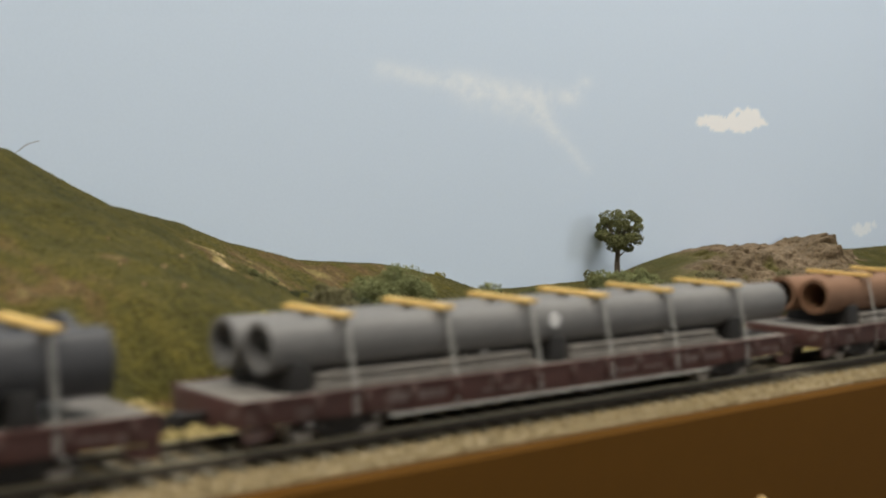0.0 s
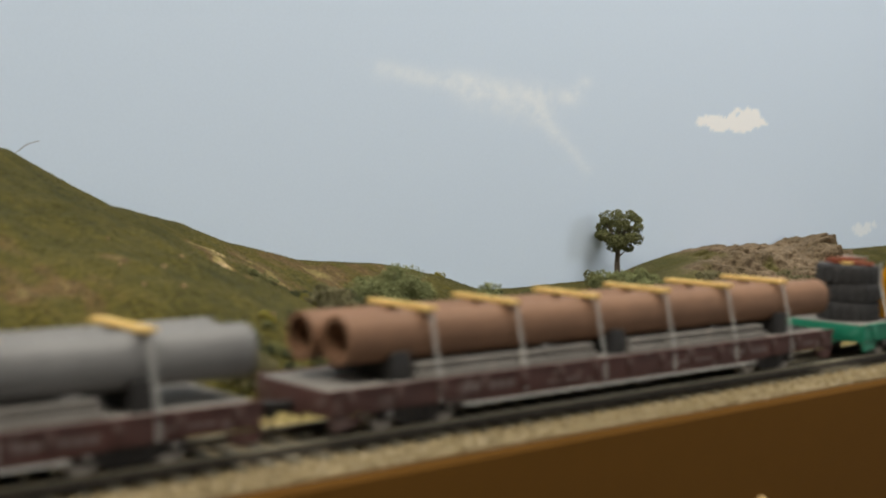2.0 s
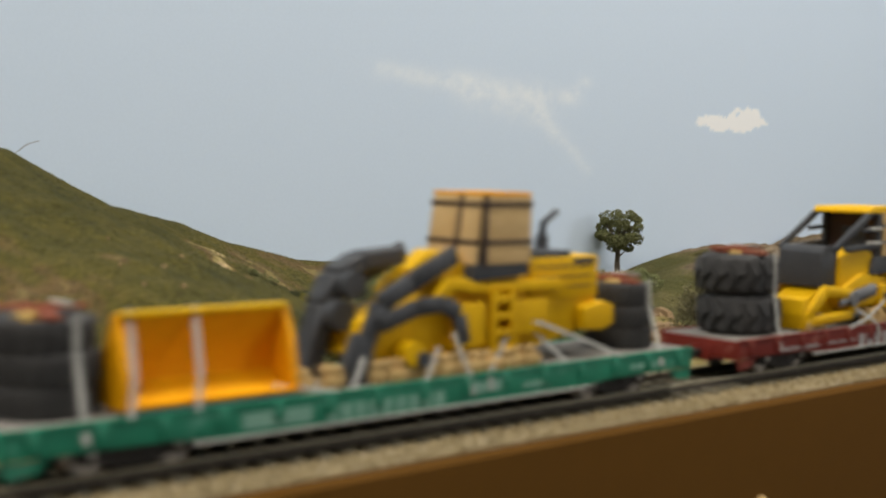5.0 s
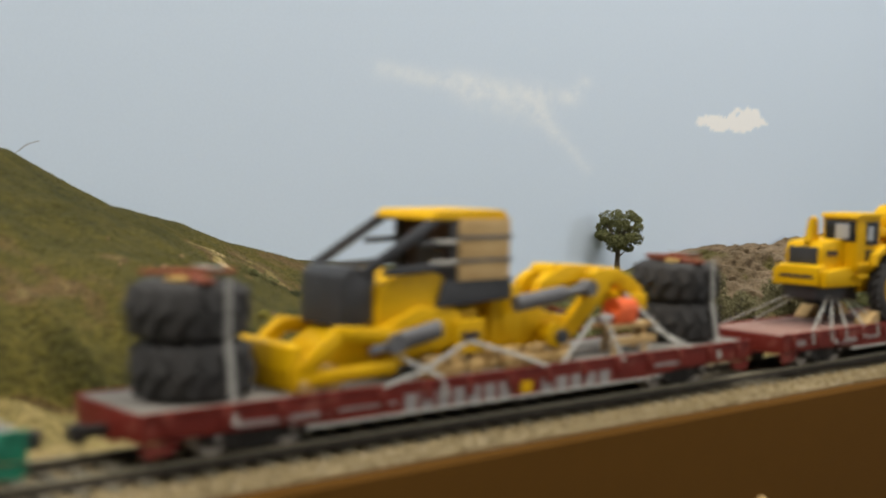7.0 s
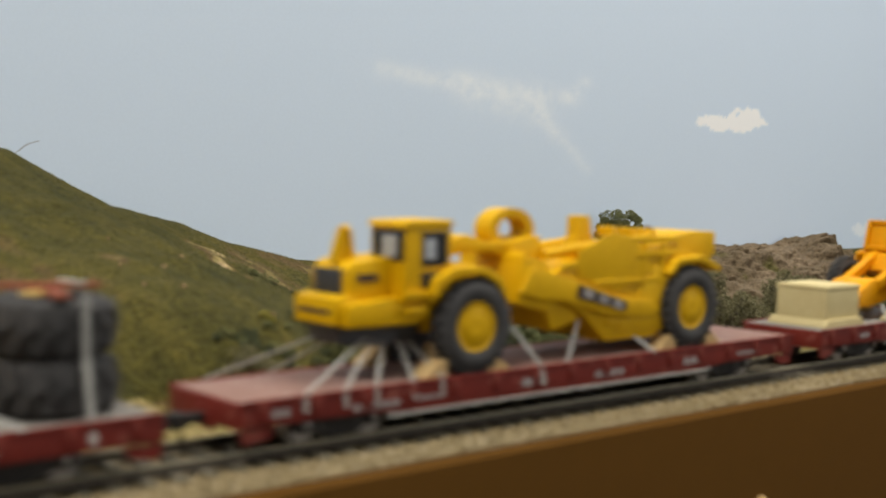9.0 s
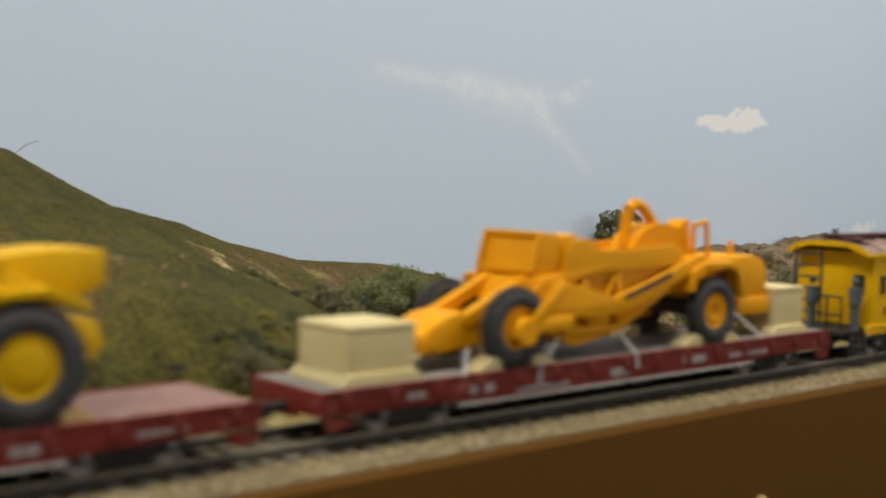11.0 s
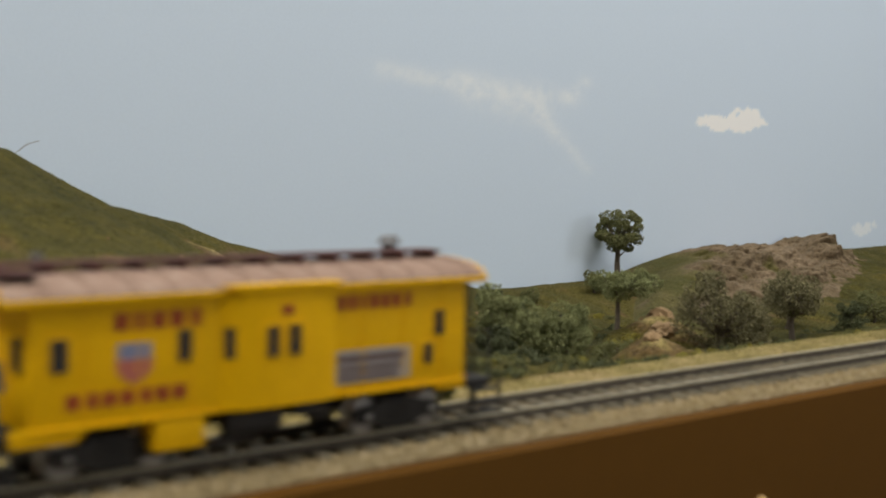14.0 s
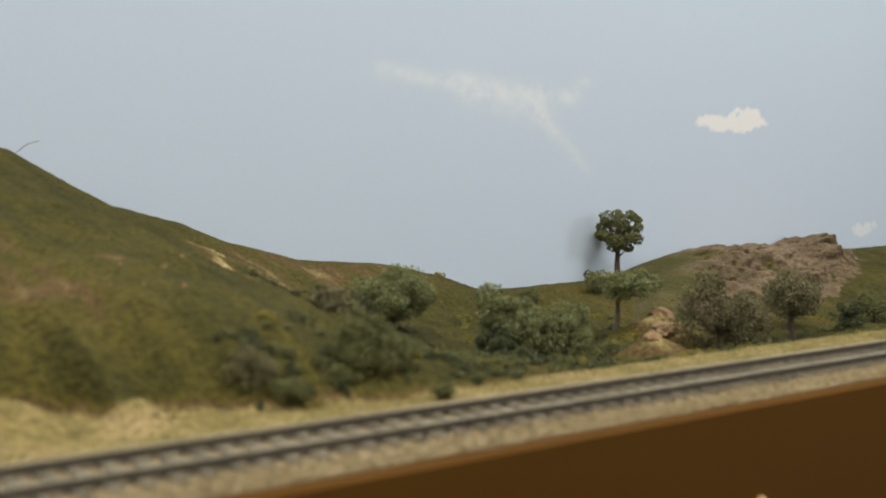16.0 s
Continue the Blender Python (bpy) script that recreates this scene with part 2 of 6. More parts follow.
def part(name, bm, material, parent, label=""):
    root = parent
    while root.parent:
        root = root.parent
    if root in MOVERS:
        for v in bm.verts:
            v.co.y = within_gauge(v.co.y)
    ob = new(name, mesh_of(name, bm, material, ORG[root]))
    ob.parent = parent
    ORG.setdefault(ob, ORG[root])
    return tagged(ob, label)


def B():
    return bmesh.new()


def thing(name, x, z, label, category, group="", rolls=True):
    """An Empty at the thing's base. Things of the train are given as they stand at 7 s."""
    e = new(name)
    e.empty_display_size = 0.01
    ORG[e] = (x, 0, z)
    e.location = (x * MM, 0, z * MM)
    if rolls:
        e.location.z -= SINK * MM
        MOVERS.append(e)
    return tagged(e, label, category, group)


def solid(name, bm, material, label="", category="", kind="", group=""):
    ob = new(name, mesh_of(name, bm, material))
    ORG[ob] = (0, 0, 0)
    return tagged(ob, label, category, group, kind)


# ---------------------------------------------------------------- the room
RX0, RX1, RY0, RY1, RZ0, RZ1 = -2200, 3600, -2600, 560, -1150, 1480
solid("floor", box(B(), RX0, RX1, RY0, RY1, RZ0 - 20, RZ0), M["carpet"], "grey carpeted floor of the layout room", "floor", "structure")
solid("ceiling", box(B(), RX0, RX1, RY0, RY1, RZ1, RZ1 + 20), M["ceil"], "plain white painted ceiling", "ceiling", "structure")
solid("wall_north", box(B(), RX0, RX1, RY1, RY1 + 80, RZ0, RZ1), M["wall"], "off-white wall behind the sky backdrop", "wall", "structure")
solid("wall_west", box(B(), RX0 - 80, RX0, RY0, RY1, RZ0, RZ1), M["wall"], "off-white painted side wall", "wall", "structure")
solid("wall_east", box(B(), RX1, RX1 + 80, RY0, RY1, RZ0, RZ1), M["wall"], "off-white painted side wall", "wall", "structure")
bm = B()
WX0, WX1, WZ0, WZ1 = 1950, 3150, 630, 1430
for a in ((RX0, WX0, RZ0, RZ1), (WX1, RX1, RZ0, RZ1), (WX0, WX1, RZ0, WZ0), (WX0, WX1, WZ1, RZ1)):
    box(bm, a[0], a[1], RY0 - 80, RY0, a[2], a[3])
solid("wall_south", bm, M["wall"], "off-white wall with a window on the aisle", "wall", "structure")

# ---------------------------------------------------------------- landscape
RIDGE_X = (-600, 0, 150, 248, 278, 304, 345, 375, 414, 430, 501, 550, 581, 631, 736, 790, 834, 904, 1013, 1060, 1127, 1500, 2400)
RIDGE_Z = (60, 92, 88, 71, 54.5, 41.7, 32, 20.7, 11.2, 6.6, 2, -10, -19.4, -20.6, -18, -9, -3, 0, 0, -4, -3.5, 5, 10)
YB = 400.0


def smooth(a, b, v):
    t = min(1.0, max(0.0, (v - a) / (b - a)))
    return t * t * (3 - 2 * t)


def bump_at(x, y, cx, cy, rx, ry):
    d = ((x - cx) / rx) ** 2 + ((y - cy) / ry) ** 2
    return math.exp(-d)


FOOT_X = (-600, 100, 132, 146, 152, 164, 184, 200, 239, 294, 420, 2400)
FOOT_Y = (86, 86, 92, 84, 70, 74, 67, 61, 55, 60, 64, 64)


def foot_at(x):
    """Where the dry verge meets the foot of the hill."""
    return float(np.interp(x, FOOT_X, FOOT_Y)) + 2.5 * noise.noise((x * 0.06, 3.1, 0))


def ground_z(x, y):
    """Height of the landscape in mm."""
    r = float(np.interp(x, RIDGE_X, RIDGE_Z))
    foot = foot_at(x) - 3
    s = min(1.0, max(0.0, (y - foot) / (YB - 12 - foot)))
    hill = smooth(-12, 45, r)
    z = -6.5 + (r + 6.5) * (hill * s ** 1.02 + (1 - hill) * s ** 1.3)
    z += (24 - 20 * smooth(170, 330, x)) * (1 - math.exp(-s / 0.07)) * (1 - s) ** 1.6
    z -= smooth(190, 430, x) * 27 * math.sin(math.pi * min(1, s ** 0.8 * 1.02)) ** 0.9 * (1 - 0.35 * smooth(800, 1000, x))
    z += 8.5 * bump_at(x, y, 124, 76, 13, 10) + 7 * bump_at(x, y, 156, 64, 8, 7) + 14 * bump_at(x, y, 430, 112, 20, 20) + 17 * bump_at(x, y, 530, 186, 20, 26)
    rough = smooth(0.0, 0.10, s) * (1 - 0.9 * smooth(0.85, 1.0, s))
    z += rough * (5.0 * noise.fractal((x * 0.014, y * 0.014, 1.7), 1.0, 2.1, 3) + 2.2 * noise.fractal((x * 0.06, y * 0.03, 5.2), 1.0, 2.1, 3))
    z += 0.5 * noise.noise((x * 0.12, y * 0.12, 9.0)) * smooth(24, 32, y)
    return z


def soil_at(x, y, z):
    """0 dark turf, 0.4 olive turf, 0.6 brown earth, 1 bare tan dirt."""
    fray = noise.fractal((x * 0.07, y * 0.05, 4.1), 0.8, 2.1, 4)
    s = 0.24 + 0.15 * noise.fractal((x * 0.02, y * 0.02, 2.2), 1.0, 2.0, 4) + 0.2 * noise.fractal((x * 0.11, y * 0.012, 8.2), 1.0, 2.0, 3)
    s -= 0.12 * bump_at(x, y, 400, 200, 150, 120)
    s += 0.27 * (1 + 0.7 * fray) * max(bump_at(x, y, 372, 338, 34, 45), bump_at(x, y, 425, 362, 48, 36), bump_at(x, y, 480, 376, 40, 30))
    s += max(0.0, 0.7 + 0.9 * fray) * max(0.85 * bump_at(x, y, 328, 314, 11, 18), bump_at(x, y, 318, 284, 8, 26), 0.7 * bump_at(x, y, 352, 306, 9, 16))
    s += (0.10 + 0.16 * fray) * (bump_at(x, y, 170, 118, 35, 30) + bump_at(x, y, 150, 150, 30, 40))
    s += (0.55 + 0.2 * fray) * max(bump_at(x, y, 430, 108, 26, 28), bump_at(x, y, 530, 184, 22, 38), 0.9 * bump_at(x, y, 480, 148, 18, 28)) + 0.2 * bump_at(x, y, 700, 300, 80, 80)
    edge = foot_at(x) + 2 * fray
    s += (0.80 + 0.05 * fray - s) * (1 - smooth(edge - 4, edge + 3, y))
    spot = noise.noise((x * 0.085, y * 0.06, 7.7)) - 0.50
    s += 0.9 * max(0.0, spot) * smooth(edge + 6, edge + 14, y)
    return max(0.0, min(1.0, s))


def sheet(name, xs, ys, height, attr, value, material):
    """A height field on a grid of xs by ys, with one value a vertex for its material."""
    vs, vals = [], []
    for y in ys:
        for x in xs:
            z = height(x, y)
            vs.append((x * MM, y * MM, z * MM))
            vals.append(value(x, y, z))
    nx, ny = len(xs), len(ys)
    fs = [(j * nx + i, j * nx + i + 1, (j + 1) * nx + i + 1, (j + 1) * nx + i) for j in range(ny - 1) for i in range(nx - 1)]
    me = bpy.data.meshes.new(name)
    me.from_pydata(vs, [], fs)
    a = me.attributes.new(attr, "FLOAT", "POINT")
    a.data.foreach_set("value", vals)
    me.materials.append(material)
    me.polygons.foreach_set("use_smooth", [True] * len(me.polygons))
    return new(name, me)


xs = list(np.arange(-600, 60, 20.0)) + list(np.arange(60, 480, 2.5)) + list(np.arange(480, 1240, 4.0)) + list(np.arange(1240, 2401, 20.0))
ys = [-19.1, -18.6, -14.0, 0.0, 14.0, 20.0, 24.0, 28.0] + list(np.arange(32, 110, 2.0)) + list(np.arange(110, 409, 3.5))


def bed_z(x, y):
    if y < 24:
        return -5.6 if y < -18 else -3.2
    return ground_z(x, y) if y > 28 else -5.0


tagged(sheet("ground", xs, ys, bed_z, "soil", soil_at, M["terrain"]), "green turf and brown earth model landscape", "ground", "", "structure")

# sky panel behind the landscape, with its painted clouds


def cloud_at(x, z):
    def seg(ax, az, bx, bz, w):
        t = max(0.0, min(1.0, ((x - ax) * (bx - ax) + (z - az) * (bz - az)) / ((bx - ax) ** 2 + (bz - az) ** 2)))
        dx, dz = x - ax - t * (bx - ax), z - az - t * (bz - az)
        return math.exp(-(dx * dx * 0.35 + dz * dz) / (w * w))
    n = 0.72 + 0.55 * noise.fractal((x * 0.075, z * 0.11, 0.3), 0.7, 2.1, 5)
    n2 = noise.fractal((x * 0.11, z * 0.14, 6.3), 0.8, 2.1, 4)
    wisp = 0.75 * seg(508, 129, 580, 124, 6) + 0.7 * seg(580, 124, 640, 121, 9) + 0.55 * seg(595, 116, 655, 108, 11)
    wisp += 0.6 * seg(655, 122, 690, 121, 7) + 0.6 * seg(690, 121, 703, 133, 5) + 0.5 * seg(655, 108, 675, 92, 6) + 0.5 * seg(675, 92, 708, 68, 5)
    puff = 0.75 * seg(846, 110, 870, 108, 6) + 0.95 * seg(868, 108, 905, 110, 8) + 0.9 * seg(900, 114, 918, 116, 9) + 0.55 * seg(918, 110, 934, 111, 7)
    puff += 0.9 * seg(1098, 13, 1124, 16, 7)
    hard = smooth(0.40, 0.72, puff * (1 + 0.9 * n2)) * (0.9 if x < 1000 else 0.55)
    return max(hard, 0.54 * min(1.0, wisp) * max(0.0, min(1.0, n)))


xs = list(np.arange(-600, 480, 40.0)) + list(np.arange(480, 1150, 2.0)) + list(np.arange(1150, 2401, 50.0))
zs = [-60.0, -30.0, -10.0, 0.0] + list(np.arange(2, 150, 2.0)) + list(np.arange(150, 700, 40.0))
sky = sheet("backdrop", xs, zs, lambda x, y: 0.0, "cloud", lambda x, y, z: cloud_at(x, y), M["sky"])
for v in sky.data.vertices:
    v.co = (v.co.x, 0.409, v.co.y)
sky.data.flip_normals()
tagged(sky, "pale blue painted sky backdrop with white clouds", "backdrop", "", "structure")
solid("backdrop_panel", box(B(), -600, 2400, 412, 420, -200, 700), M["wall"], "board that carries the painted sky", "panel", "structure")

# brown fascia board below the track, and the bench top
solid("fascia", box(B(), -600, 2400, -26, -19.2, -260, -4.9, 0.6), M["fascia"], "smooth brown painted fascia board along the layout edge", "fascia", "structure")
solid("bench_top", box(B(), -600, 2400, -20, 405, -80, -62), M["pine"], "plywood bench top under the landscape", "bench", "structure")
knob = solid("fascia_screw", rod(B(), (314.7, -26, -34.6), (314.7, -28.2, -34.6), 2.6, 1.8, 20), M["straw"], "pale round screw cap on the brown fascia", "screw")
solid("twig", rod(rod(B(), (252, 384, 69), (258, 384, 73.5), 0.22, n=6), (258, 384, 73.5), (264, 384, 75), 0.16, n=6), M["trunk"], "thin dry twig on top of the hill", "twig")

# ---------------------------------------------------------------- track
track = thing("railway_track", 0, -1, "single model railway track on buff ballast", "railway track", rolls=False)
tagged(track, kind="structure")
for y in (-8.8, 8.8):
    bm = B()
    box(bm, -600, 2400, y - 1.1, y + 1.1, -1.0, -0.6)
    box(bm, -600, 2400, y - 0.4, y + 0.4, -0.6, 0.6)
    # web in a darker brown than the rail head
    rail = part("rail", bm, M["web"], track, "dark brown rail web")
    part("rail_head", box(B(), -600, 2400, y - 0.62, y + 0.62, 0.6, 1.2, 0.15), M["rail"], rail, "worn silvery rail head")
tie_mesh = mesh_of("tie", box(B(), -1.35, 1.35, -15, 15, -0.9, 0.9, 0.12), M["tie"])
for i in range(150):
    t = new("tie", tie_mesh)
    t.parent = track
    t.location = ((40 + i * 7.2 + random.uniform(-0.3, 0.3)) * MM, random.uniform(-0.4, 0.4) * MM, -0.95 * MM)
bm = B()
for i in range(180):
    box(bm, 1120 + i * 7.2 - 1.35, 1120 + i * 7.2 + 1.35, -15, 15, -2.8, -1.0)
for i in range(88):
    box(bm, 32 - i * 7.2 - 1.35, 32 - i * 7.2 + 1.35, -15, 15, -2.8, -1.0)
tagged(part("far_ties", bm, M["tie"], track), kind="stuff")

bm = B()
prof = [(-19.0, -5.6), (-19.0, -4.6), (-15.6, -2.0), (16.0, -2.0), (23, -4.2), (26, -5.4)]
cols = [[bm.verts.new((x, y, z + (0.35 * noise.noise((x * 0.4, y * 0.5, 1)) if 0 < k < 5 else 0))) for k, (y, z) in enumerate(prof)] for x in list(np.arange(-600, 40, 20)) + list(np.arange(40, 760, 2.5)) + list(np.arange(760, 2401, 20))]
for a, b in zip(cols, cols[1:]):
    for k in range(5):
        bm.faces.new((a[k], a[k + 1], b[k + 1], b[k]))
bmesh.ops.recalc_face_normals(bm, faces=bm.faces[:])
solid("ballast", bm, M["ballast"], "buff crushed stone ballast bed", "ballast", "stuff")


def scatter(name, count, place, shape, material, label, category):
    """Many small bits in one mesh: place() gives a spot or None, shape(spot) vertices and faces."""
    vs, fs = [], []
    done = 0
    while done < count:
        p = place()
        if p is None:
            continue
        v, f = shape(Vector(p))
        k = len(vs)
        vs += [(a[0] * MM, a[1] * MM, a[2] * MM) for a in v]
        fs += [tuple(k + i for i in q) for q in f]
        done += 1
    me = bpy.data.meshes.new(name)
    me.from_pydata(vs, [], fs)
    me.materials.append(material)
    return tagged(new(name, me), label, category, "", "stuff")


def chip(size):
    def make(p):
        s = size * random.uniform(0.6, 1.3)
        q = Euler((random.uniform(0, 6), random.uniform(0, 6), random.uniform(0, 6))).to_matrix()
        v = [p + q @ Vector(c) * s for c in ((1, 0, 0), (-1, 0, 0.1), (0, 0.9, 0), (0, -1, 0), (0, 0.1, 0.7), (0, 0, -0.7))]
        return v, [(0, 2, 4), (2, 1, 4), (1, 3, 4), (3, 0, 4), (2, 0, 5), (1, 2, 5), (3, 1, 5), (0, 3, 5)]
    return make


def ballast_spot():
    x = random.uniform(60, 620)
    y = random.choice((random.uniform(-18.8, -14), random.uniform(-18.8, -14), random.uniform(-14, 14), random.uniform(14, 23)))
    z = float(np.interp(y, [p[0] for p in prof[1:]], [p[1] for p in prof[1:]]))
    return x, y, z + 0.1


scatter("ballast_stones", 9000, ballast_spot, chip(0.62), M["stone"], "loose buff ballast stones between the ties", "ballast")


def blade(length, width):
    def make(p):
        a = random.uniform(0, 6.28)
        h = length * random.uniform(0.5, 1.2)
        d = Vector((math.cos(a), math.sin(a), 0)) * width
        tip = p + Vector((random.uniform(-0.5, 0.5) * h, random.uniform(-0.5, 0.5) * h, h))
        return [p - d, p + d, tip], [(0, 1, 2)]
    return make


def verge_spot():
    x, y = random.uniform(70, 800), random.uniform(25, 92)
    return (x, y, bed_z(x, y) - 0.3) if y < foot_at(x) - 1 else None


scatter("verge_grass", 42000, verge_spot, blade(0.8, 0.3), M["dry_grass"], "short dry yellowish grass beside the track", "grass")


def turf_spot():
    x, y = random.uniform(80, 1180), random.uniform(54, 402)
    if soil_at(x, y, 0) > 0.5 and random.random() < 0.8:
        return None
    return x, y, ground_z(x, y) - 0.25


scatter("turf_flock", 110000, turf_spot, chip(0.62), M["turf"], "coarse green turf flock on the slopes", "grass")

# ---------------------------------------------------------------- rolling stock
DECK = 13.6
WHEEL_R = 4.4
CAR = 205.0
wheel_prof = [(0.8, -12.5), (0.8, -9.9), (4.1, -9.8), (4.4, -9.4), (4.4, -7.9), (4.9, -7.7), (4.9, -7.2), (3.6, -7.0), (0.8, -7.2),
              (0.8, 7.2), (3.6, 7.0), (4.9, 7.2), (4.9, 7.7), (4.4, 7.9), (4.4, 9.4), (4.1, 9.8), (0.8, 9.9), (0.8, 12.5), (0.2, 12.6), (0.2, -12.6)]
wheel_mesh = mesh_of("wheelset", lathe(B(), wheel_prof, pose(0, 0, 0, 90, 0, 0), 24), M["wheel"])


def truck(car, x, wheelbase=19.3):
    """A two-axle truck under a car, centred at x."""
    bm = B()
    for y in (-12.2, 10.6):
        h = wheelbase / 2
        prism(bm, [(x - h - 3, 4.4), (x - h - 3, 7.8), (x - h + 2, 8.4), (x - 4, 9.6), (x + 4, 9.6), (x + h - 2, 8.4), (x + h + 3, 7.8), (x + h + 3, 4.4), (x + h - 2, 4.4), (x + 4, 2.8), (x - 4, 2.8), (x - h + 2, 4.4)], y, y + 1.6, 0.3)
        for d in (-h, h):
            rod(bm, (x + d, y - 0.4, 6.0), (x + d, y + 1.8, 6.0), 1.9, n=12)
        for d in (-2.4, 0, 2.4):
            rod(bm, (x + d, y + 0.2, 3.4), (x + d, y + 0.2, 8.8), 1.0, n=10)
    box(bm, x - 3.2, x + 3.2, -11, 11, 5.2, 8.2, 0.4)
    tr = part("truck", bm, M["under"], car, "black sprung truck side frames")
    for d in (-wheelbase / 2, wheelbase / 2):
        w = new("wheelset", wheel_mesh)
        w.parent = tr
        o = ORG[car]
        at = ((x + d - o[0]) * MM, 0, (1.2 + SINK + WHEEL_R - o[2]) * MM)
        w.location = at
        WHEELS.append((w, at))
    return tr


def coupler(car, x, way):
    bm = B()
    box(bm, min(x, x + way * 7), max(x, x + way * 7), -1.3, 1.3, 7.4, 9.6, 0.25)
    box(bm, x + way * 7 - 1.6, x + way * 7 + 1.6, -2.2, 1.8, 6.6, 10.2, 0.5)
    rod(bm, (x + way * 6, 0.5, 6.6), (x + way * 5, 0.5, 2.8), 0.35, n=8)
    part("coupler", bm, M["under"], car, "black knuckle coupler")


def marks(car, rows, y, material, label, name="lettering"):
    """Plain bars in place of lettering: (x0, x1, z0, z1, count) on the side at y, one part for each word."""
    for x0, x1, z0, z1, n in rows:
        bm = B()
        w = (x1 - x0) / n
        for i in range(n):
            box(bm, x0 + i * w, x0 + (i + (0.72 if n > 1 else 1)) * w, y - 0.12, y + 0.1, z0, z1)
        part(name, bm, material, car, label)


def flatcar(x, paint, deck, label, letters, group="flat cars of the train"):
    car = thing("flatcar", x, 1.2, label, "flat car", group)
    e = x + CAR
    bm = B()
    box(bm, x + 0.8, e - 0.8, -17.0, 17.0, 12.2, DECK, 0.2)
    part("deck", bm, deck, car, "worn grey plank deck" if deck is M["grey_deck"] else "dusty reddish plank deck")
    for s in (-1, 1):
        bm = B()
        y0, y1 = sorted((s * 17.05, s * 18.1))
        prism(bm, [(x, 8.0), (x, 13.4), (e, 13.4), (e, 8.0), (e - 34, 7.8), (e - 48, 6.8), (x + 48, 6.8), (x + 34, 7.8)], y0, y1, 0.18)
        box(bm, x, e, min(s * 17.1, s * 18.6), max(s * 17.1, s * 18.6), 12.9, 13.9, 0.15)
        sill = part("side_sill", bm, paint, car)
        part("edge_strip", box(B(), x + 40, e - 44, min(s * 17.4, s * 18.9), max(s * 17.4, s * 18.9), 6.3, 6.85, 0.1), M["strap"], sill, "pale strip along the lower sill edge")
        pocket = None
        for i in range(15):
            px = x + 6 + i * (CAR - 12) / 14
            if not pocket:
                pocket = part("stake_pocket", box(B(), px - 1.1, px + 1.1, min(s * 18.0, s * 19.1), max(s * 18.0, s * 19.1), 9.0, 13.2, 0.2), paint, sill)
                px0 = px
            else:
                o = new("stake_pocket", pocket.data)
                o.parent, o.location = sill, ((px - px0) * MM, 0, 0)
    for ex, way in ((x, -1), (e, 1)):
        bm = B()
        box(bm, min(ex, ex - way * 1.6), max(ex, ex - way * 1.6), -17.0, 17.0, 7.4, 13.3, 0.25)
        prism(bm, [(ex, 7.6), (ex - way * 9, 7.6), (ex - way * 7, 5.0), (ex - way * 1.0, 4.4)], -17.6, -16.4)
        prism(bm, [(ex, 7.6), (ex - way * 9, 7.6), (ex - way * 7, 5.0), (ex - way * 1.0, 4.4)], 16.4, 17.6)
        box(bm, ex - way * 0.2 - 0.5, ex - way * 0.2 + 0.5, -4.2, 4.2, 6.2, 11.2, 0.2)
        part("end_sill", bm, paint, car)
        coupler(car, ex, way)
    bm = B()
    prism(bm, [(x + 6, 8), (x + 6, 12.3), (e - 6, 12.3), (e - 6, 8), (e - 50, 5.2), (x + 50, 5.2)], -4, 4)
    for i in range(9):
        px = x + 20 + i * (CAR - 40) / 8
        box(bm, px - 1, px + 1, -17, 17, 9.5, 12.3)
    part("center_sill", bm, M["under"], car, "black center sill and cross bearers")
    bm = B()
    rod(bm, (x + 86, -9, 6.4), (x + 104, -9, 6.4), 2.6, n=16)
    box(bm, x + 108, x + 116, -14, -8, 4.4, 9.6, 0.4)
    part("brake_gear", bm, M["under"], car, "black brake cylinder and valve")
    bm = B()
    rod(bm, (e - 3, 19.4, 10), (e - 3, 19.4, 17), 0.4, n=8)
    lathe(bm, [(2.4, 17), (2.9, 17), (2.9, 17.5), (2.4, 17.5)], pose(e - 3, 19.4, 0), 16)
    part("brake_wheel", bm, M["under"], car, "small black brake wheel")
    truck(car, x + 29)
    truck(car, e - 29)
    if letters:
        ink = M["pale_teal"] if paint is M["green_car"] else M["faded"] if paint is M["dull_car"] else M["white"]
        marks(car, [(x + a, x + b, c, d, n) for a, b, c, d, n in letters], -18.15, ink, "faded pale lettering bars")
    return car


small = [(14, 20, 10.2, 11.0, 3), (14, 19, 8.8, 9.4, 3), (40, 58, 9.6, 11.4, 6), (70, 82, 9.0, 9.8, 5), (120, 140, 9.4, 10.2, 7), (150, 168, 9.6, 11.2, 6), (182, 194, 10, 10.8, 4)]
flatcar(-784, M["dull_car"], M["grey_deck"], "weathered maroon flat car carrying black pipes", small)
flatcar(-560, M["dull_car"], M["grey_deck"], "weathered maroon flat car carrying two grey pipes", small)
flatcar(-337, M["dull_car"], M["grey_deck"], "weathered maroon flat car carrying two brown pipes", small)
flatcar(-112, M["green_car"], M["grey_deck"], "teal green flat car carrying a dismantled wheel loader", [(52, 70, 8.0, 11.4, 1), (74, 110, 7.4, 10.8, 9), (116, 128, 9.0, 11.6, 1), (136, 146, 8.6, 10.2, 4), (178, 190, 9.4, 11.0, 4)])
c4 = flatcar(116.5, M["red_car"], M["grey_deck"], "red flat car carrying a yellow log skidder and tyres", [(22, 44, 8.6, 9.8, 8), (46, 66, 9.0, 9.8, 8), (68, 104, 6.6, 11.0, 7), (114, 142, 6.6, 10.4, 5), (160, 172, 9.2, 10.4, 5)])
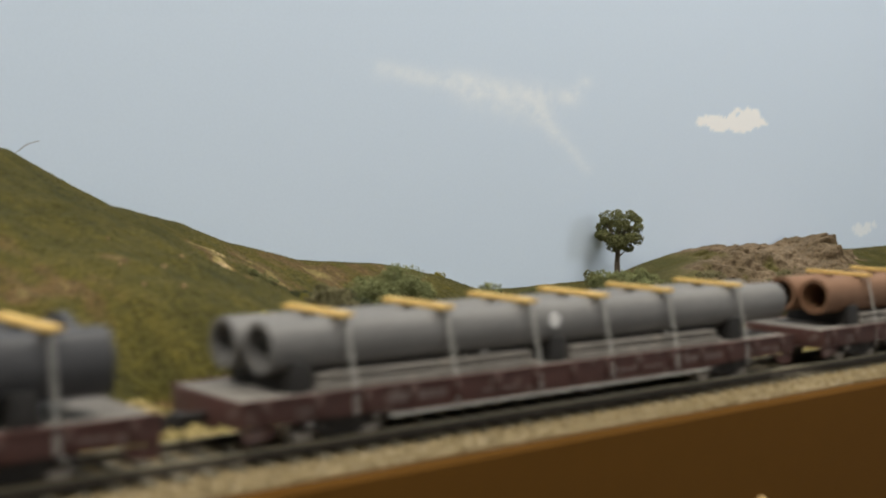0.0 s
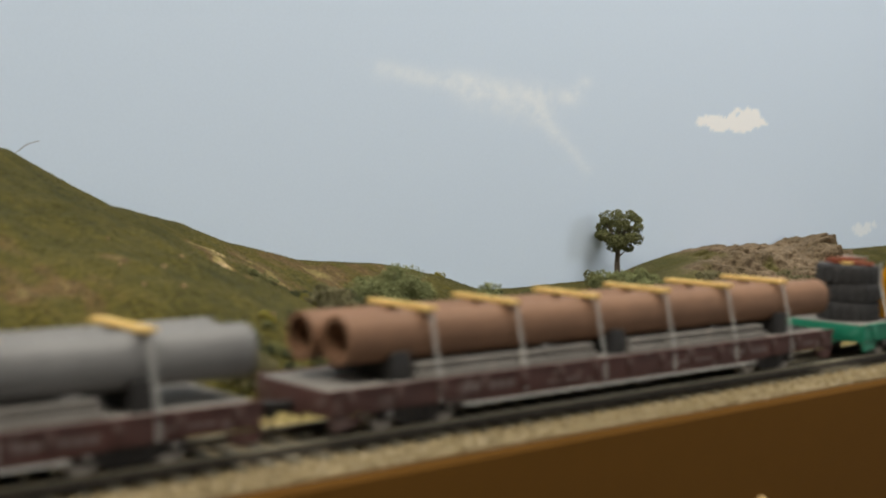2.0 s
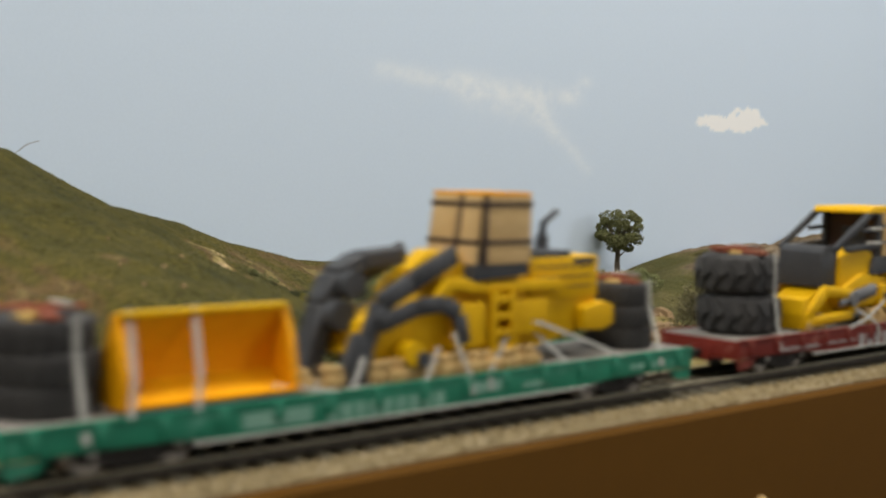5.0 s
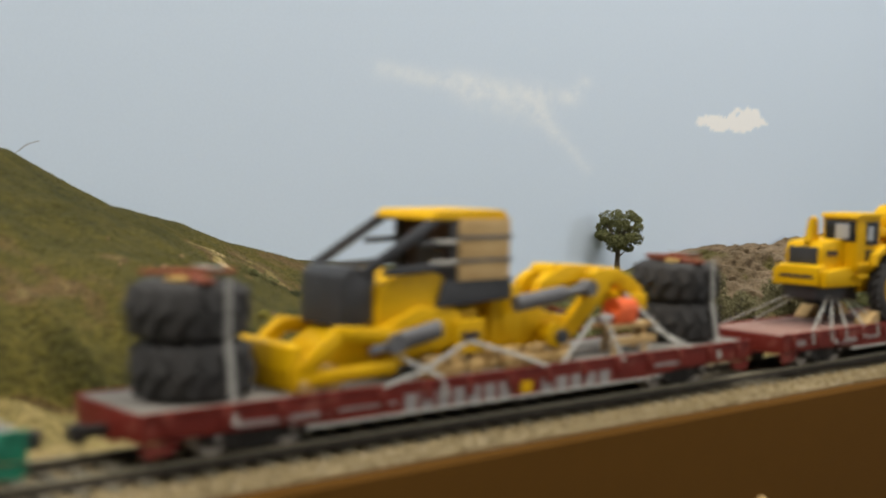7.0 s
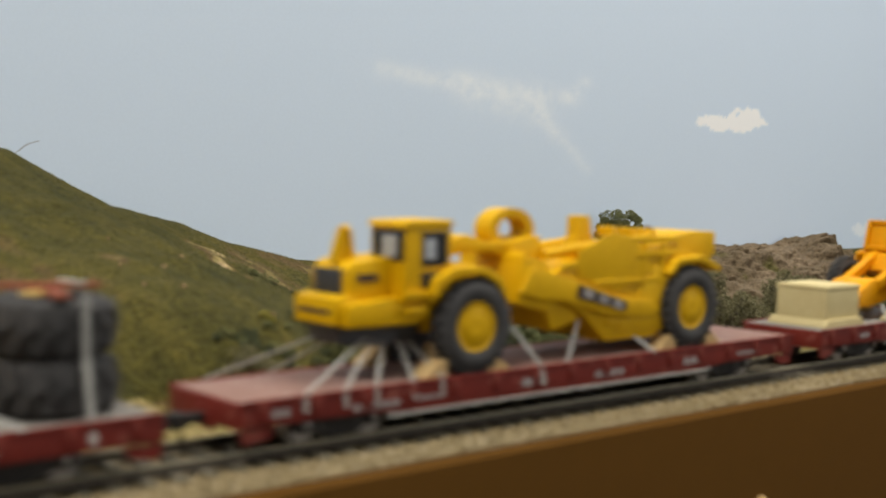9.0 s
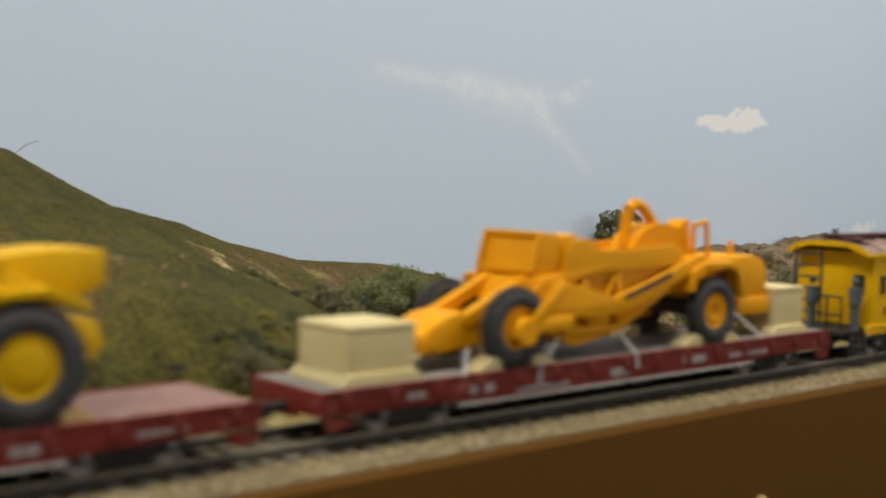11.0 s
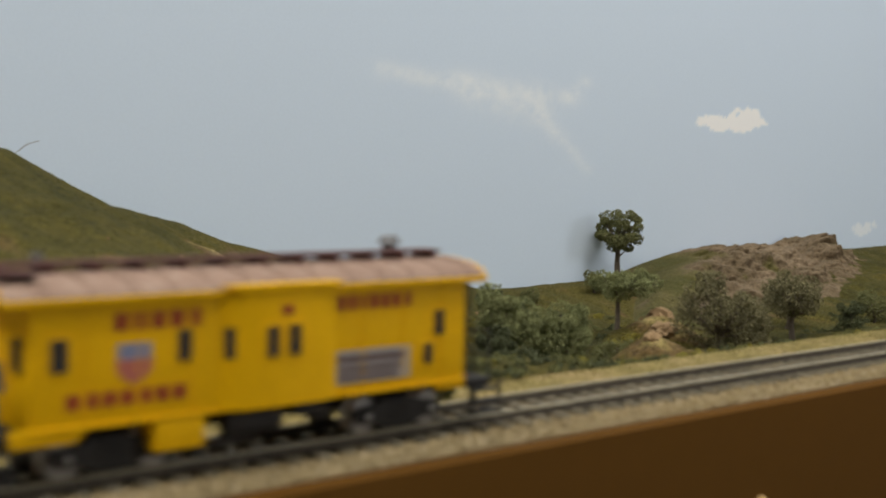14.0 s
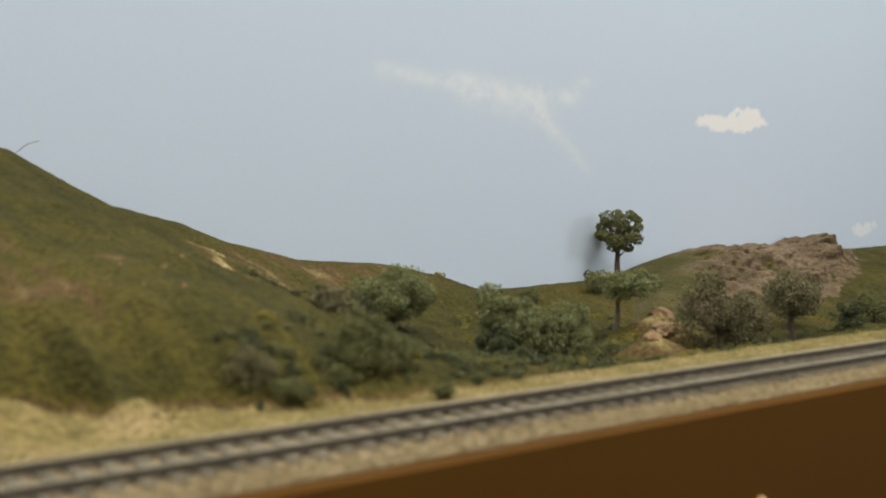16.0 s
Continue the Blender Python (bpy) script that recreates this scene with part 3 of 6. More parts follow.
marks(c4, [(223, 227, 7.4, 10.4, 1)], -18.2, M["yellow"], "yellow square emblem", "emblem")
flatcar(339.5, M["red_car"], M["pink_deck"], "red flat car carrying a yellow motor scraper", [(8, 13, 9.6, 11.4, 2), (30, 44, 8.6, 10.2, 5), (48, 58, 9.2, 10.2, 4), (84, 92, 9.0, 11.0, 1), (112, 124, 8.6, 10.4, 4), (150, 160, 8.8, 10.8, 3), (176, 188, 9.4, 10.6, 4)])
flatcar(561.5, M["red_car"], M["grey_deck"], "red flat car carrying an orange motor scraper and crates", [(24, 30, 9.6, 11.2, 2), (44, 52, 8.8, 11.0, 1), (60, 80, 7.6, 9.0, 7), (96, 104, 8.2, 10.6, 1), (128, 138, 9.0, 11.2, 1), (150, 170, 9.0, 10.4, 7)])

# ---------------------------------------------------------------- pipe loads


def pipe_load(x0, x1, r, z, boards, blocks, material, words, flange=False, dot=None):
    for i, y in enumerate((-r, r)):
        p = thing("pipe", (x0 + x1) / 2, z - r, words, "pipe", "pipes on the flat cars")
        bm = B()
        off = -2 if i else 0
        lathe(bm, [(r, x0 + off), (r, x1 + off), (r * 0.78, x1 + off), (r * 0.78, x0 + off)], Matrix.Translation((0, y, z)) @ pose(0, 0, 0, 0, 90, 0), 40)
        pp = part("pipe_wall", bm, material, p)
        if flange:
            lf = lathe(B(), [(r * 0.8, x1 + off - 2), (r * 1.22, x1 + off - 2), (r * 1.22, x1 + off + 0.5), (r * 0.8, x1 + off + 0.5)], Matrix.Translation((0, y, z)) @ pose(0, 0, 0, 0, 90, 0), 40)
            if i:
                part("flange", lf, material, p, "bolted end flange")
            else:
                lf.free()
        if dot and not i:
            part("sticker", rod(B(), (dot, -2 * r - 0.15, z + 1.0), (dot, -2 * r + 1.2, z + 1.0), 2.0, n=20), M["sticker"], p, "round white sticker")
    for b in boards:
        lath = thing("lath", b, z + r, "pale yellow wooden lath strapped across the pipes", "lath", "laths on the pipes")
        obm = B()
        obox(obm, pose(b + random.uniform(-0.4, 0.4), 0, z + r + 0.65, 0, random.uniform(-2, 2), random.uniform(-2, 2)), 3.2, 4 * r + 1.6, 1.2, 0.15)
        part("strip", obm, M["board"], lath)
        for s in (-1, 1):
            part("tie_tape", tape(B(), [(b, s * (2 * r - 0.6), z + r + 0.4), (b, s * (2 * r + 0.35), z + r - 1.2), (b + 0.1, s * 17.9, DECK + 0.5), (b + 0.1, s * 18.8, 8.2)], 0.55), M["strap"], lath, "pale grey tie-down tape")
    for b in blocks:
        c = thing("cradle_block", b, DECK, "dark timber cradle block under the pipes", "block", "cradle blocks")
        bm = B()
        prism(bm, [(b - 3.2, DECK), (b + 3.2, DECK), (b + 2.6, z - r * 0.55), (b - 2.6, z - r * 0.55)], -2 * r - 1.0, 2 * r + 1.0, 0.3)
        part("block", bm, M["under"], c)
    for a, b in zip(blocks, blocks[1:]):
        for s in (-1, 1):
            k = thing("packing_beam", (a + b) / 2, DECK, "grey packing beam lying on the flat car deck", "beam", "packing beams")
            bm = B()
            y0, y1 = sorted((s * 8.5, s * 14.2))
            box(bm, a + 4.0, b - 9.0, y0, y1, DECK, DECK + 1.7, 0.25)
            box(bm, a + 4.6, b - 9.8, min(s * 8.6, s * 12.6), max(s * 8.6, s * 12.6), DECK + 2.4, DECK + 3.8, 0.25)
            for q in np.linspace(a + 6, b - 12, 5):
                box(bm, q, q + 1.6, min(s * 9, s * 12), max(s * 9, s * 12), DECK + 1.6, DECK + 2.5)
            part("beam", bm, M["grey_deck"], k)


pipe_load(-774, -588, 7.2, 24.4, (-760, -728, -696, -664, -632, -601.5), (-766, -685, -607), M["black_pipe"], "thick blackish painted pipe with an end flange", flange=True)
pipe_load(-550.3, -354, 6.0, 23.75, (-530, -499.3, -470, -442, -413.7, -380), (-543, -460, -381), M["grey_pipe"], "thick grey painted pipe lying on cradle blocks", dot=-461)
pipe_load(-329, -129, 6.0, 23.75, (-304.5, -275.5, -245, -215, -185.3, -156), (-314, -236, -157), M["brown_pipe"], "thick rust brown pipe lying on cradle blocks")

# ---------------------------------------------------------------- tyres


def tyre_mesh(bm, m, r, w, lugs=22, hub=0.52):
    """A tyre about the z axis of m, w high, with slanted lugs."""
    if lugs >= 40:
        lathe(bm, [(r * hub, -w * 0.4), (r * 0.7, -w * 0.5), (r * 0.93, -w * 0.49), (r * 0.96, -w * 0.4), (r * 0.965, 0), (r * 0.96, w * 0.4), (r * 0.93, w * 0.49), (r * 0.7, w * 0.5), (r * hub, w * 0.4)], m, 40)
        for i in range(lugs):
            obox(bm, m @ pose(0, 0, 0, 0, 0, 360 * i / lugs) @ pose(r * 0.965, 0, 0, 12 if i % 2 else -12, 0, 0), r * 0.07, r * 0.075, w * 0.82)
        return bm
    lathe(bm, [(r * hub, -w * 0.32), (r * 0.62, -w * 0.47), (r * 0.76, -w * 0.5), (r * 0.86, -w * 0.44), (r * 0.92, -w * 0.32), (r * 0.94, 0), (r * 0.92, w * 0.32), (r * 0.86, w * 0.44), (r * 0.76, w * 0.5), (r * 0.62, w * 0.47), (r * hub, w * 0.32)], m, 40)
    for i in range(lugs):
        for s in (-1, 1):
            a = 2 * math.pi * (i + 0.25 * s) / lugs
            k = m @ pose(0, 0, 0, 0, 0, math.degrees(a)) @ pose(r * 0.93, 0, s * w * 0.18, s * 32, -s * 9, 0)
            obox(bm, k, r * 0.16, r * (3.0 / lugs), w * 0.42)
    return bm


def tyre_stack(x, y, z, r, w, count, words, cover=True, lugs=22, lean=0.0):
    st = None
    for i in range(count):
        t = thing("tyre", x, z + i * w, words, "tyre", "stacked tyres")
        dx, dy = random.uniform(-0.5, 0.5), random.uniform(-0.5, 0.5)
        m = pose(x + dx - lean * i, y + dy, z + (i + 0.5) * w, random.uniform(-1, 1), random.uniform(-1, 1), random.uniform(0, 60))
        part("tread", tyre_mesh(B(), m, r, w, lugs), M["rubber"], t)
        part("rim", lathe(B(), [(r * 0.1, -w * 0.1), (r * 0.52, -w * 0.3), (r * 0.54, w * 0.3), (r * 0.1, w * 0.1)], m, 24), M["yellow"], t, "yellow steel wheel rim")
    top = z + count * w
    if cover:
        b = thing("cross_boards", x, top, "red-brown boards crossed on top of stacked tyres", "boards", "boards on tyres")
        part("board", obox(B(), pose(x - lean * count, y, top + 0.6, 0, 0, 78), r * 1.85, 3.4, 1.2, 0.15), M["redboard"], b)
        part("board", obox(B(), pose(x - lean * count, y + 1, top + 1.75, 0, 1, -8), r * 1.6, 3.2, 1.1, 0.15), M["redboard"], b)
        part("chock", obox(B(), pose(x - 3 - lean * count, y - 1, top + 0.5, 0, 0, 30), 6, 4, 0.9, 0.1), M["board"], b, "orange-tan packing piece")
        for s in (-1, 1):
            part("strap", tape(B(), [(x + 2 * s, y - r - 0.2, top + 1.0), (x + 2 * s, y - r - 0.5, top - w), (x + 2 * s, -17.2, DECK + 0.2), (x + 2 * s, -18.8, 9.5)], 1.2) if s > 0 else
                 tape(B(), [(x + r * 0.4, y - 4, top + 2.4), (x + r * 0.4, y + r * 0.5, top + 2.4)], 1.6), M["strap"], b, "pale grey tie-down strap")


# ---------------------------------------------------------------- green car: loader in pieces
tyre_stack(-97.5, 0, DECK, 11.0, 6.6, 3, "black ribbed tyre in a low stack on the green car", lugs=40)
tyre_stack(77.0, 0, DECK, 10.0, 6.3, 3, "black ribbed tyre in a low stack behind the loader", lugs=40)

bk = thing("loader_bucket", -71, DECK, "yellow loader bucket standing open on the green car", "loader bucket")
bm = B()
sec = [(-9.4, 33.4), (-8.2, 33.4), (-3.4, 24), (-2.5, 17.6), (-5, DECK + 0.4), (-15.5, DECK + 0.4), (-16.5, 15.4), (-7, 16.6), (-4.6, 19), (-5.0, 24)]
ring0 = [bm.verts.new((-86, y, z)) for y, z in sec]
ring1 = [bm.verts.new((-45, y, z)) for y, z in sec]
k = len(sec)
for i in range(k):
    bm.faces.new((ring0[i], ring1[i], ring1[(i + 1) % k], ring0[(i + 1) % k]))
bm.faces.new(ring0[::-1]), bm.faces.new(ring1)
bmesh.ops.recalc_face_normals(bm, faces=bm.faces[:])
shell = part("shell", bm, M["orange"], bk)
for xx in (-86.6, -46.2):
    bm = B()
    cheek = [(-8.8, 33.8), (-3.0, 24), (-2.6, 14.6), (-15.9, 14.0), (-15.2, 19.5), (-12.4, 27.0)]
    a = [bm.verts.new((xx, y, z)) for y, z in cheek]
    b = [bm.verts.new((xx + 1.6, y, z)) for y, z in cheek]
    bm.faces.new(a), bm.faces.new(b[::-1])
    for i in range(6):
        bm.faces.new((a[i], b[i], b[(i + 1) % 6], a[(i + 1) % 6]))
    bmesh.ops.recalc_face_normals(bm, faces=bm.faces[:])
    part("cheek_plate", bm, M["orange"], bk)
part("cutting_edge", box(B(), -87, -44.5, -17.2, -13.0, DECK + 0.05, DECK + 1.0, 0.15), M["charcoal"], bk, "dark cutting edge")
part("lip_guard", box(B(), -85.5, -45.5, -10.3, -7.8, 32.9, 34.2, 0.3), M["yellow"], bk)
for xx, zz in ((-86, 33), (-71, 33)):
    part("strap", tape(B(), [(xx + 3, -8.8, 34.5), (xx + 1.5, -16.0, 20.5), (xx, -18.8, DECK)], 1.2), M["strap"], bk, "pale grey strap over the bucket")

ld = thing("wheel_loader", 12, DECK + 3, "yellow wheel loader without wheels, cab boarded up", "wheel loader")
bm = B()
prism(bm, [(-24, 20), (-22, 28), (-8, 31), (0, 39), (7, 44), (10, 38), (10, 18), (-8, 16.6), (-18, 17)], -8.5, 8.5, 0.7)
part("front_frame", bm, M["yellow"], ld)
bm = B()
prism(bm, [(0, 17), (-2, 30), (2, 38), (30, 38), (57, 41.4), (57.5, 29), (54, 21.5), (36, 18), (18, 16.6)], -9, 9, 0.8)
rear = part("rear_frame", bm, M["yellow"], ld)
part("hood_panel", prism(B(), [(31, 30), (31, 41.6), (57.6, 41.6), (57.6, 30)], -9.8, 9.8, 0.8), M["yellow"], ld)
for zz in (33.2, 36.0, 38.8):
    part("hood_groove", box(B(), 33, 55, -9.95, -9.6, zz, zz + 0.35), M["darkband"], ld, "dark panel groove")
part("side_vent", box(B(), 47.5, 56, -9.95, -9.6, 39.6, 41.0), M["charcoal"], ld, "dark side vent")
part("engine_grille", box(B(), 29.5, 47, -9.4, 9.4, 41.0, 43.2, 0.5), M["charcoal"], ld, "dark grey top grille")
part("counterweight", prism(B(), [(50, 21.4), (50, 27.6), (58, 29), (62, 27.8), (62, 22.4), (58, 21)], -12.5, 12.5, 0.7), M["yellow"], ld)
for y in (-13.2, 9.6):
    part("fender", prism(B(), [(-4, 33), (0, 37.5), (6, 37.5), (12, 35.5), (40, 36), (43, 33.6), (41, 33.0), (10, 33.4), (3, 34.8), (-2, 31.5)], y, y + 3.6, 0.3), M["yellow"], ld)
part("skirt", box(B(), 3, 13, -13.6, -8.5, 20, 31, 0.6), M["yellow"], ld)
part("cab_base", prism(B(), [(8, 36.5), (9, 40.8), (27.5, 40.8), (28, 37.5)], -13.4, 8, 0.4), M["charcoal"], ld, "dark band below the cab")
cabb = part("cab_core", prism(B(), [(10, 40), (12.6, 57.6), (27, 57.8), (27, 40)], -12.6, 6.4), M["darkband"], ld, "dark cab inside the boarding")
for z0, z1 in ((40.6, 45.9), (46.1, 55.4), (55.6, 58.0)):
    part("side_boarding", prism(B(), [(12.2, z0), (12.2, z1), (28.0, z1), (28.0, z0)], -14.0, -12.7, 0.12), M["pine"], cabb)
    f0, f1 = (z0 - 40) * 0.15, (z1 - 40) * 0.15
    for y0, y1 in ((-12.6, -3.2), (-3.0, 6.6)):
        part("front_boarding", prism(B(), [(8.6 + f0, z0), (8.6 + f1, z1), (10.0 + f1, z1), (10.0 + f0, z0)], y0, y1, 0.12), M["pine"], cabb)
part("boarding_top", box(B(), 11.4, 28, -13.6, 7, 57.9, 58.9, 0.2), M["orange"], cabb, "yellow cab roof")
for z0 in (45.7, 55.3):
    f0 = (z0 - 40) * 0.15
    part("band", box(B(), 11.6, 28.4, -14.4, -13.8, z0, z0 + 1.0), M["darkband"], cabb, "dark steel band")
    part("band", box(B(), 8.2 + f0, 8.9 + f0, -13.8, 7.0, z0, z0 + 1.0), M["darkband"], cabb, "dark steel band")
part("band", box(B(), 11.6, 12.6, -14.3, -13.0, 40, 58.2), M["darkband"], cabb, "dark corner band")
part("band", prism(B(), [(8.3, 41), (11.0, 58.3), (11.6, 58.3), (9.0, 41)], -5.2, -4.2), M["darkband"], cabb, "dark steel band")
bm = B()
rod(bm, (45, 0, 42), (45, 0, 47), 2.0, 1.7)
rod(bm, (45, 0, 46.5), (45.5, 0, 50.5), 1.0)
rod(bm, (45.5, 0, 50.2), (50.5, 0, 53.4), 0.9)
rod(bm, (40.5, 3, 42), (40.5, 3, 45), 1.3)
part("exhaust", bm, M["charcoal"], ld, "dark bent exhaust stack")
for y in (-11.5, 9.0):
    bm = B()
    pts = [(-28.5, 15.2), (-25, 20), (-19.5, 32), (-10, 37), (4, 43.5)]
    for p, q in zip(pts, pts[1:]):
        bar(bm, (p[0], y + 1, p[1]), (q[0], y + 1, q[1]), 2.6, 4.6, 0.4)
    prism(bm, [(-32, 14.2), (-27, 26), (-22, 24), (-22, 14.2)], y - 0.4, y + 2.6, 0.4)
    part("lift_arm", bm, M["charcoal"], ld, "dark grey lift arm")
bm = B()
pts = [(-30, 15.5), (-26, 31), (-22.5, 38), (-15, 41.5), (-2, 42.5)]
for p, q in zip(pts, pts[1:]):
    bar(bm, (p[0], 4.5, p[1]), (q[0], 4.5, q[1]), 7, 4.6, 0.6)
rod(bm, (-24.5, -3, 29), (-24.5, 8, 29), 3.8)
rod(bm, (-21, -3, 36), (-21, 8, 36), 3.4)
part("tilt_linkage", bm, M["charcoal"], ld, "dark grey tilt linkage")
bm = B()
pts = [(-21, 27.5), (-10, 31), (-1, 31.5), (4, 28.5), (6, 21)]
for p, q in zip(pts, pts[1:]):
    bar(bm, (p[0], -13, p[1]), (q[0], -13, q[1]), 2.0, 4.2, 0.5)
part("tilt_lever", bm, M["charcoal"], ld, "curved dark grey lever")
part("pin_cover", prism(B(), [(-10, 40), (-4, 44), (1, 44), (0, 38), (-6, 37)], -9.5, -5.5, 0.3), M["yellow"], ld)
bm = B()
rod(bm, (-11, -15.2, 20), (-11, -8, 20), 3.0)
part("axle_stub", bm, M["yellow"], ld)
part("axle_end", rod(B(), (-8.4, -16.4, 18.6), (-8.4, -12, 18.6), 2.0), M["charcoal"], ld, "dark axle end")
lad = part("ladder", box(B(), 14.2, 15.6, -15.4, -13.6, 17.2, 34, 0.2), M["yellow"], ld)
part("ladder_rail", box(B(), 20.8, 22.2, -15.4, -13.6, 17.2, 34, 0.2), M["yellow"], lad)
for zz in (18.2, 22.4, 26.6, 30.8):
    part("ladder_step", box(B(), 15.4, 21.0, -15.2, -12.6, zz, zz + 1.6, 0.2), M["yellow"], lad)
part("tank", box(B(), 22.5, 36, -13.0, -8, 22, 31, 0.7), M["yellow"], ld)
for pts in ([(24, -12, 26), (12, -18.2, DECK + 0.3), (12, -19.2, 9.5)], [(26, -12, 27), (52, -16.5, 17.5), (62, -18.4, DECK)], [(2, -13.5, 24), (5, -18.4, DECK + 0.3), (6, -19.2, 9.0)],
            [(30, -10, 24), (40, -18, DECK + 0.3)], [(-24, -11, 21), (-31, -18.3, DECK + 0.2)], [(-3, -14, 21), (-9, -18.4, DECK + 0.2)], [(-50, -12, 16), (-35, -18.4, DECK + 0.2)]):
    part("strap", tape(B(), pts, 0.9), M["strap"], ld, "pale grey tie-down strap")


def dunnage(name, spots, words, size=(7.0, 5.0, 3.4)):
    for x, y, a in spots:
        d = thing(name, x, DECK, words, "dunnage block", "dunnage blocks")
        bm = B()
        obox(bm, pose(x, y, DECK + size[2] / 2, 0, random.uniform(-3, 3), a), size[0] * random.uniform(0.8, 1.2), size[1] * random.uniform(0.8, 1.2), size[2], 0.6)
        obox(bm, pose(x + random.uniform(-1, 1), y + random.uniform(-1, 1), DECK + size[2] * 1.28, 0, random.uniform(-8, 8), a + random.uniform(-40, 40)), size[0] * 0.8, size[1] * 0.8, size[2] * 0.62, 0.5)
        part("block", bm, M["straw"], d)


dunnage("dunnage_block", [(x, random.uniform(-13.5, -9.5), random.uniform(0, 90)) for x in (-42, -34, -20, -15, -10, -5, 0, 5, 10, 15, 20, 25, 30)], "tan wooden dunnage block under the loader")

# ---------------------------------------------------------------- red car: log skidder and tyres
tyre_stack(136, 0, DECK, 13.3, 12.8, 2, "big black lugged tyre in a stack", lugs=15)
tyre_stack(304, 0, DECK, 13.0, 12.0, 2, "big black lugged tyre in a stack", lugs=15)

sk = thing("log_skidder", 200, DECK + 2, "yellow log skidder without wheels, with a black cab cage", "skidder")
part("radiator_box", prism(B(), [(170.5, 27), (171, 39), (173, 41.2), (181, 40.6), (181, 27)], -8.5, 8.5, 0.9), M["charcoal"], sk, "dark grey engine front")
part("engine_hood", prism(B(), [(180, 26), (180, 36.5), (190, 39.6), (200, 38.6), (206, 28), (206, 22), (182, 21)], -10, 10, 0.8), M["yellow"], sk)
part("hood_slope", prism(B(), [(177, 25), (192, 31), (205, 29.5), (207, 24), (200, 20), (182, 19)], -11.6, 11.6, 0.7), M["yellow"], sk)
part("front_frame", prism(B(), [(165, 16.5), (167, 23), (173, 26.5), (182, 26.5), (192, 24), (200, 22), (200, 16.5), (184, 15.5), (168, 15.6)], -6.5, 6.5, 0.7), M["yellow"], sk)
for y in (-13.5, 11.0):
    bm = B()
    bar(bm, (156, y, 17), (167, y, 26.5), 3.0, 4.2, 0.5)
    bar(bm, (166, y, 26.5), (184, y, 24.5), 3.0, 3.6, 0.5)
    bar(bm, (155, y, 16.4), (184, y, 17.6), 3.0, 3.2, 0.5)
    bar(bm, (183, y, 24.5), (185, y, 18), 3.0, 4.0, 0.5)
    part("blade_arm", bm, M["yellow"], sk)
part("dozer_blade", prism(B(), [(154.5, 14), (153.4, 19), (154.6, 24), (157, 24.6), (156.4, 19), (158, 14)], -14, 13, 0.4), M["yellow"], sk)
bm = B()
rod(bm, (183, -14.2, 23.0), (197, -14.2, 25.6), 2.3)
rod(bm, (176, -14.2, 21.5), (184, -14.2, 23.2), 1.2)
rod(bm, (183, -16.6, 23.0), (183, -12.0, 23.0), 2.6)
part("steering_ram", bm, M["hydraulic"], sk, "grey hydraulic ram")
part("center_joint", prism(B(), [(200, 17), (200, 28), (214, 29.5), (216, 18)], -8, 8, 0.6), M["yellow"], sk)
part("side_tank", box(B(), 203, 213, -13.2, -8, 18.6, 27, 0.6), M["yellow"], sk)
part("tank_step", box(B(), 204, 212.4, -13.9, -12.8, 18.8, 20.0, 0.2), M["yellow"], sk)
part("tank_badge", box(B(), 205, 211, -13.5, -13.1, 22, 24), M["darkband"], sk, "dark badge plate")
part("cab_floor", prism(B(), [(198, 30.5), (200, 36.6), (222.5, 37.5), (222.5, 31.5)], -12.2, 12.2, 0.5), M["charcoal"], sk, "dark cab base")
part("seat_back", box(B(), 204, 209, -5, 5, 36, 47, 0.8), M["charcoal"], sk, "dark seat and controls")
for y in (-11.6, 10.0):
    bm = B()
    bar(bm, (175, y + 0.8, 39.5), (198, y + 0.8, 52.4), 1.8, 2.4, 0.3)
    bar(bm, (197, y + 0.8, 52.2), (203, y + 0.8, 52.2), 1.8, 2.0, 0.3)
    bar(bm, (203, y + 0.8, 36), (203, y + 0.8, 52.6), 1.8, 2.2, 0.3)
    bar(bm, (181, y + 0.8, 39.6), (203, y + 0.8, 40.6), 1.4, 2.0, 0.3)
    bar(bm, (192, y + 0.8, 46), (203, y + 0.8, 46.4), 1.2, 1.4, 0.2)
    part("cage_frame", bm, M["charcoal"], sk, "black tubular cab cage")
for zz in (41.5, 46.5):
    part("cage_rail", rod(B(), (196, -10.4, zz), (203, -12.6, zz), 0.6), M["strap"], sk, "pale tape on the cage")
part("cab_roof", prism(B(), [(195, 52.6), (197, 54.2), (219, 54.4), (221, 52.8), (221, 52.0), (195, 51.9)], -12.0, 11.0, 0.5), M["yellow"], sk)
pn = part("cab_panel_core", box(B(), 204.6, 220.2, -11.2, 11.2, 37, 52), M["darkband"], sk, "dark cab rear")
for i in range(3):
    part("boarding", box(B(), 204, 221.2, -12.8, -11.3, 36.8 + i * 5.15, 41.85 + i * 5.15, 0.15), M["pine"], pn, "")
part("boarding", box(B(), 220.3, 221.8, -11.2, 11.2, 37.6, 52.2, 0.15), M["pine"], pn)
for zz in (41.4, 47.2):
    part("band", box(B(), 203.8, 222, -13.1, -11.4, zz, zz + 0.8), M["hydraulic"], pn, "grey steel band")
part("rear_body", prism(B(), [(217.5, 18), (218.5, 31), (221.5, 34.2), (228.5, 34.6), (231, 29.5), (240, 26.5), (249, 25), (249.5, 18.5), (237.5, 17)], -8.6, 8.6, 0.6), M["yellow"], sk)
part("rear_hatch", box(B(), 222, 229, -9.0, -8.4, 20.5, 28.5, 0.2), M["yellow"], sk)
